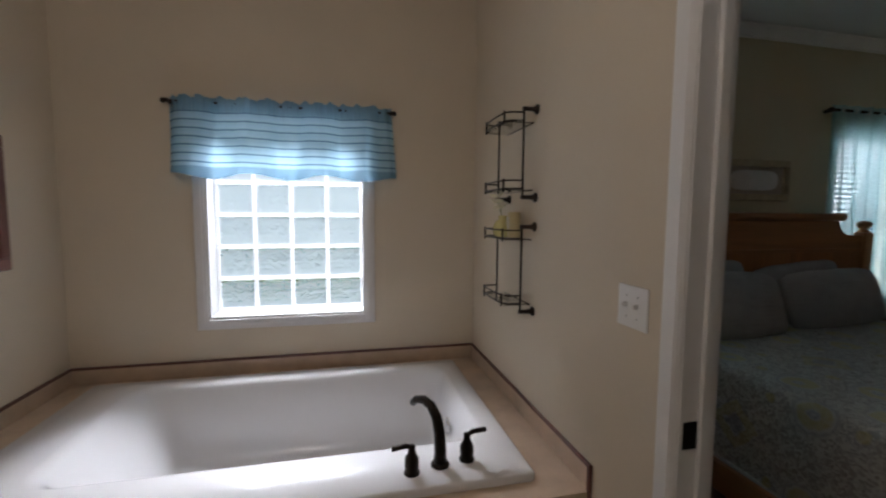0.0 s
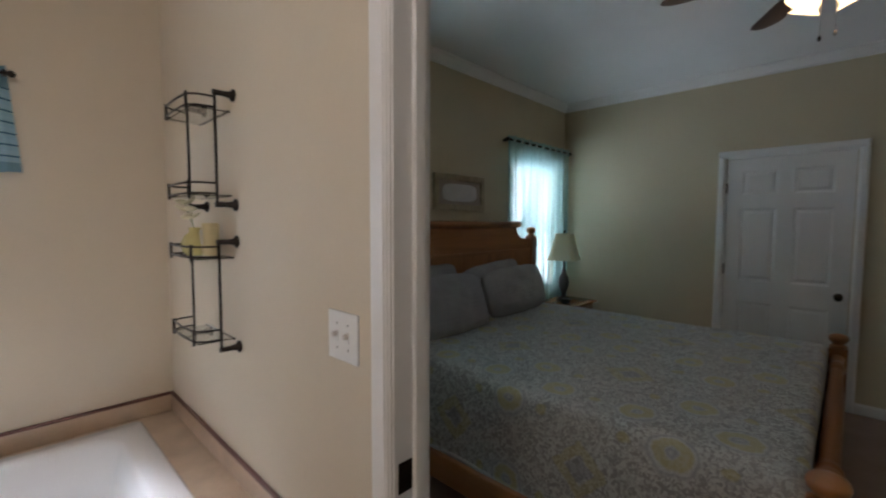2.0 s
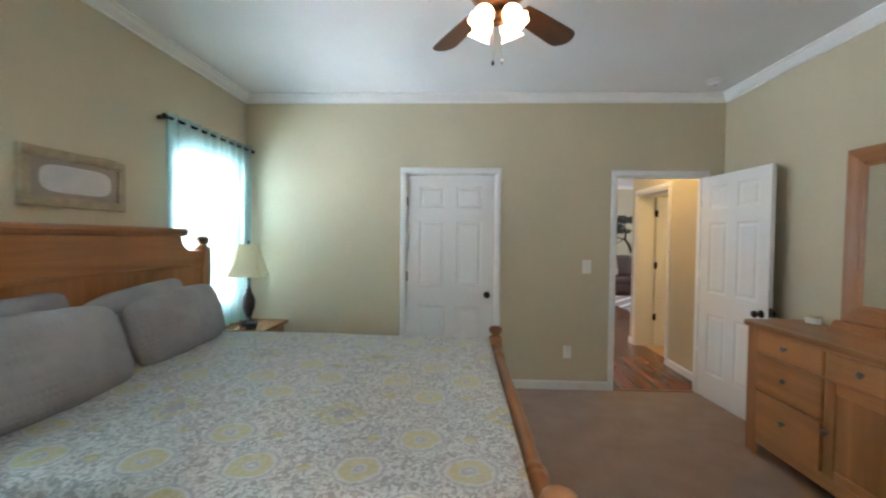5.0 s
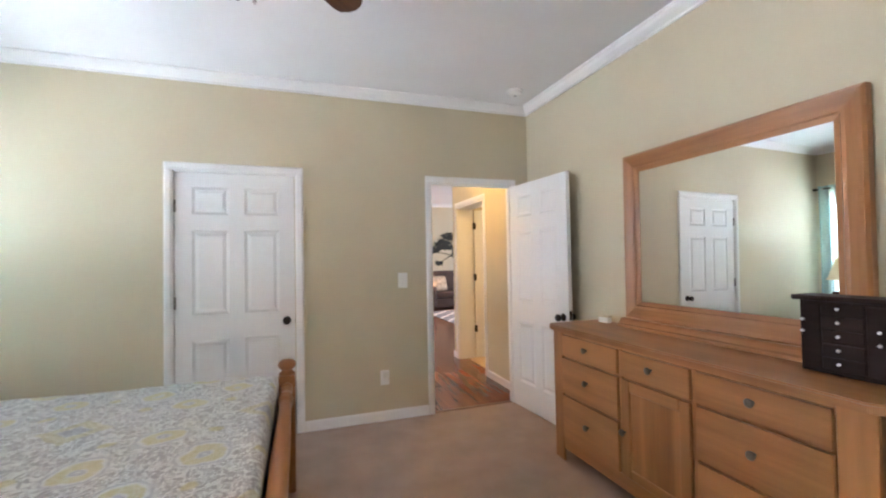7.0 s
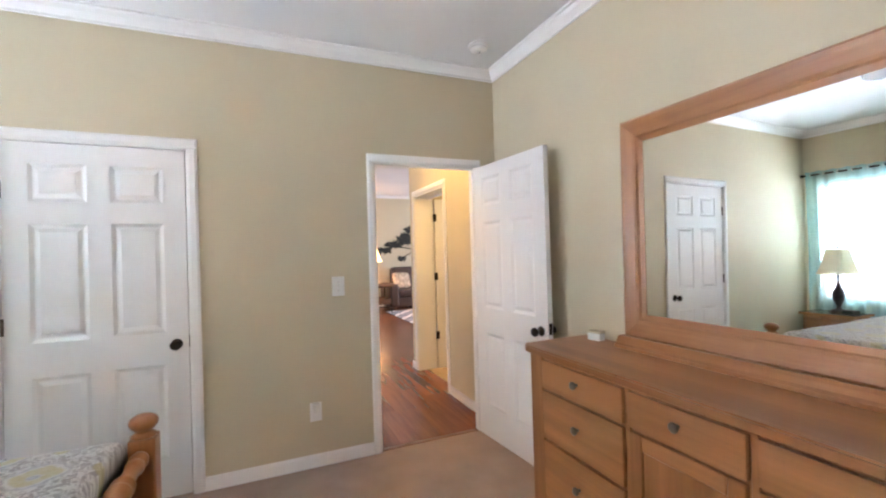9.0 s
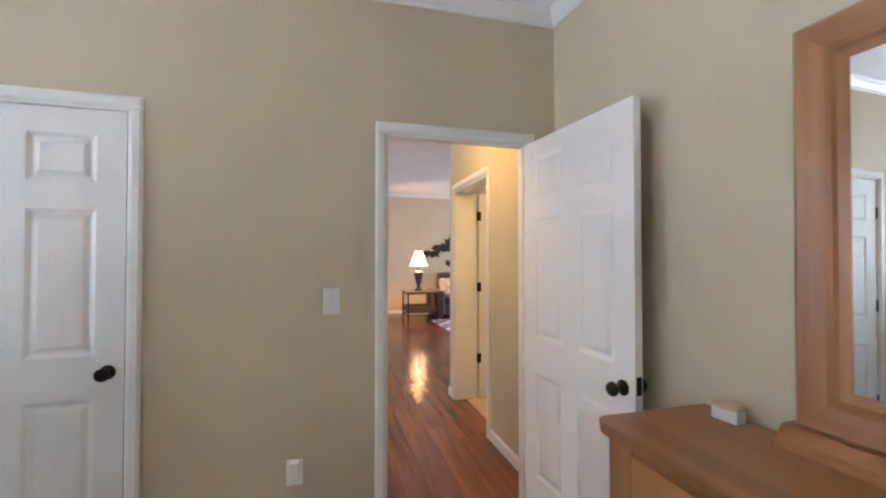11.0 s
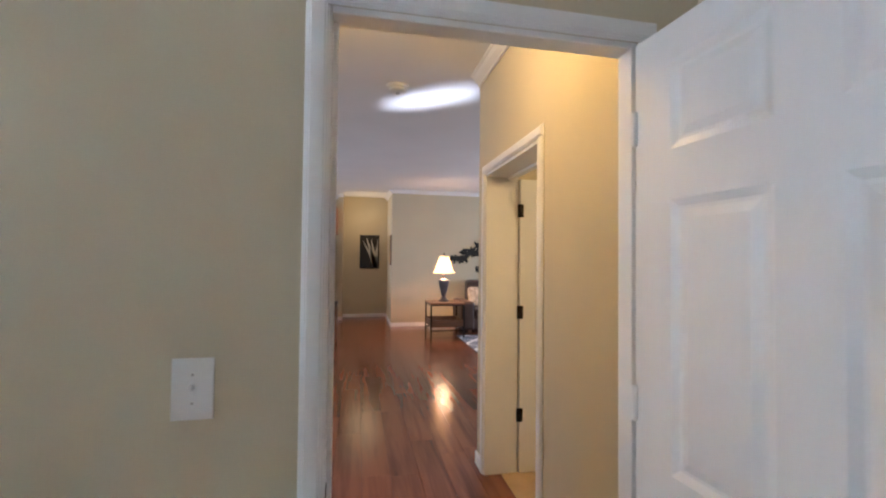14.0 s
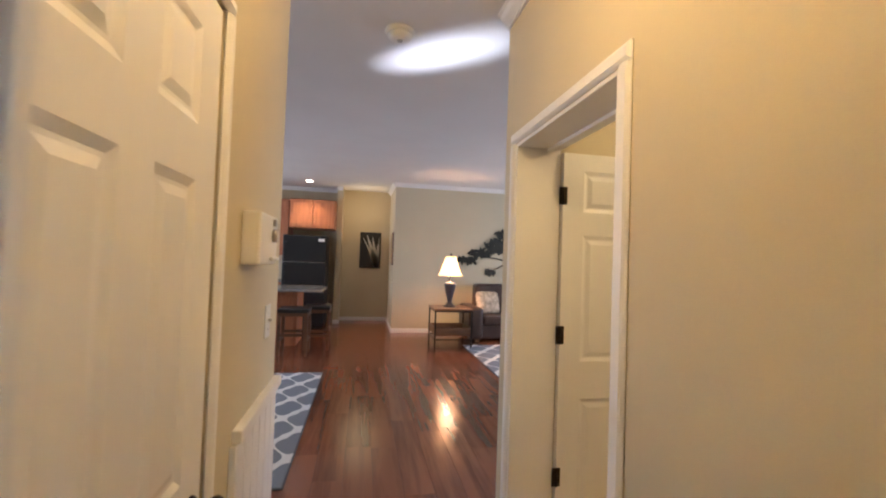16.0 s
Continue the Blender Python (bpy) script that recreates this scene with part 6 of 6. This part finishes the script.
for z0, z1 in ((1.37, 1.72), (0.8, 1.28)):
    part("handle", sweep([(-0.36, 0.36, z0), (-0.4, 0.36, z0 + 0.03), (-0.4, 0.36, z1 - 0.03), (-0.36, 0.36, z1)], 0.012, 8), BLACK, fg)
part("energy_tag", box(-0.363, -0.361, -0.38, -0.26, 1.74, 1.8), PLASTIC, fg)
part("door_gap_trim", box(-0.362, -0.36, -0.41, 0.41, 1.318, 1.328), NICKEL, fg)
for y0, y1, z0, z1, x in ((-0.40, 0.06, 2.03, 2.63, 13.78), (0.06, 0.52, 2.03, 2.63, 13.78), (0.56, 1.0, 1.45, 2.63, 13.95), (1.0, 1.44, 1.45, 2.63, 13.95)):
    uc = thing("wall_cabinet", pose(x, (y0 + y1) / 2, z0), "red oak wall cabinet with flat panel door", "cabinet", "kitchen wall cabinets")
    h, w = z1 - z0, (y1 - y0) / 2 - 0.002
    part("body", box(0, 14.598 - x, -w, w, 0, h, 0.002), CAB, uc)
    d = part("door", box(-0.014, -0.001, -w + 0.05, w - 0.05, 0.05, h - 0.05), CAB, uc)
    for a in ((-w + 0.004, -w + 0.06, 0.004, h - 0.004), (w - 0.06, w - 0.004, 0.004, h - 0.004), (-w + 0.06, w - 0.06, 0.004, 0.06), (-w + 0.06, w - 0.06, h - 0.06, h - 0.004)):
        part("door_frame", box(-0.021, -0.001, *a, 0.003), CAB, d)
for y in (0.56 + 0.45 * k for k in range(4)):
    bc = thing("base_cabinet", pose(13.95, y + 0.225, 0), "red oak base cabinet against the kitchen wall", "cabinet", "kitchen base cabinets")
    part("body", box(0, 0.64, -0.223, 0.223, 0.0, 0.88, 0.002), CAB, bc)
    part("door", box(-0.02, -0.001, -0.215, 0.215, 0.12, 0.68, 0.004), CAB, bc)
    part("drawer", box(-0.02, -0.001, -0.215, 0.215, 0.7, 0.87, 0.004), CAB, bc)
GRANITE = mat("grey speckled granite", (0.26, 0.25, 0.24), 0.15, vary=0.5, scale=50, bump_scale=180)
solid("countertop", box(13.92, 14.598, 0.56, 2.36, 0.88, 0.92, 0.006, 2), GRANITE, "grey granite countertop on the base cabinets", "countertop")
isl = thing("kitchen_island", pose(12.0, 0.55, 0), "oak kitchen island with overhanging grey granite top", "island")
part("body", box(-0.25, 0.45, -0.55, 1.0, 0.0, 0.88, 0.006), CAB, isl)
for y in (-0.5, 0.02, 0.52):
    part("panel", box(-0.262, -0.251, y, y + 0.44, 0.12, 0.8, 0.006), CAB, isl)
part("top", box(-0.55, 0.5, -0.95, 1.1, 0.885, 0.925, 0.008, 2), GRANITE, isl, "grey granite top")


def stool():
    ob = thing("bar_stool", pose(11.2, -0.05, 0), "dark wood counter stool with black padded seat", "stool", "island stools")
    part("seat", box(-0.2, 0.2, -0.22, 0.22, 0.62, 0.68, 0.02, 3), mat("black vinyl", (0.02, 0.018, 0.018), 0.35), ob)
    part("seat_frame", box(-0.19, 0.19, -0.21, 0.21, 0.57, 0.62, 0.004), DARKWOOD, ob)
    for x in (-0.175, 0.175):
        for y in (-0.19, 0.19):
            part("leg", box(x - 0.02, x + 0.02, y - 0.02, y + 0.02, 0, 0.57, 0.004), DARKWOOD, ob)
    for y in (-0.19, 0.19):
        part("stretcher", box(-0.155, 0.155, y - 0.012, y + 0.012, 0.2, 0.24, 0.003), DARKWOOD, ob)
    for x in (-0.175, 0.175):
        part("stretcher", box(x - 0.012, x + 0.012, -0.17, 0.17, 0.28, 0.32, 0.003), DARKWOOD, ob)
    return ob


st = stool()
copy_thing(st, pose(11.62, -0.34, 0, 0, 0, 90))
copy_thing(st, pose(11.2, 0.6, 0))
dl = thing("recessed_light", pose(13.42, 0.11, 2.964), "lit recessed ceiling downlight over the kitchen", "ceiling light")
part("trim_ring", lathe([(0.075, 0), (0.095, -0.002), (0.095, -0.006), (0.07, -0.008)][::-1], 24), PLASTIC, dl)
part("lens", lathe([(0.068, -0.004), (0.058, -0.022), (0.03, -0.033), (0.005, -0.036)][::-1], 24), glow("warm lamp lens", (1.0, 0.82, 0.6), 9.0), dl)
lamp("kitchen_downlight", 'SPOT', pose(13.42, 0.11, 2.9), 42, (1.0, 0.72, 0.38), cone=110, blend=0.6, radius=0.09)

# ---- laminate planks ----
rp = random.Random(11)
floor_hall = bpy.data.objects["floor_hall"]
PW, PL = 0.192, 1.21
full_plank = mesh_of("plank", bx(bmesh.new(), 0.0006, PL - 0.0006, 0.0006, PW - 0.0006, -0.0075, 0.0, 0.0009), PLANK)
rest = bmesh.new()
nrow = int((4.0 + 6.5) / PW)
for r in range(nrow):
    y = -6.5 + PW * r
    start = 4.865 if YHR2 < y < -0.5 - PW / 2 else 6.705 if y < -1 else XHE + 0.005
    x = start - rp.uniform(0, PL)
    while x < 14.6:
        a, b = max(x, start), min(x + PL, 14.6)
        near = -2.9 < y < 0.5 and x < 11.0
        if near and a == x and b == x + PL:
            o = new("plank", full_plank)
            o.parent = floor_hall
            o.matrix_basis = pose(x, y, 0)
        elif b - a > 0.02:
            bx(rest, a + 0.0006, b - 0.0006, y + 0.0006, y + PW - 0.0006, -0.0075, 0.0)
        x += PL
pr = part("planking", rest, PLANK, floor_hall)
pr["kind"] = "stuff"
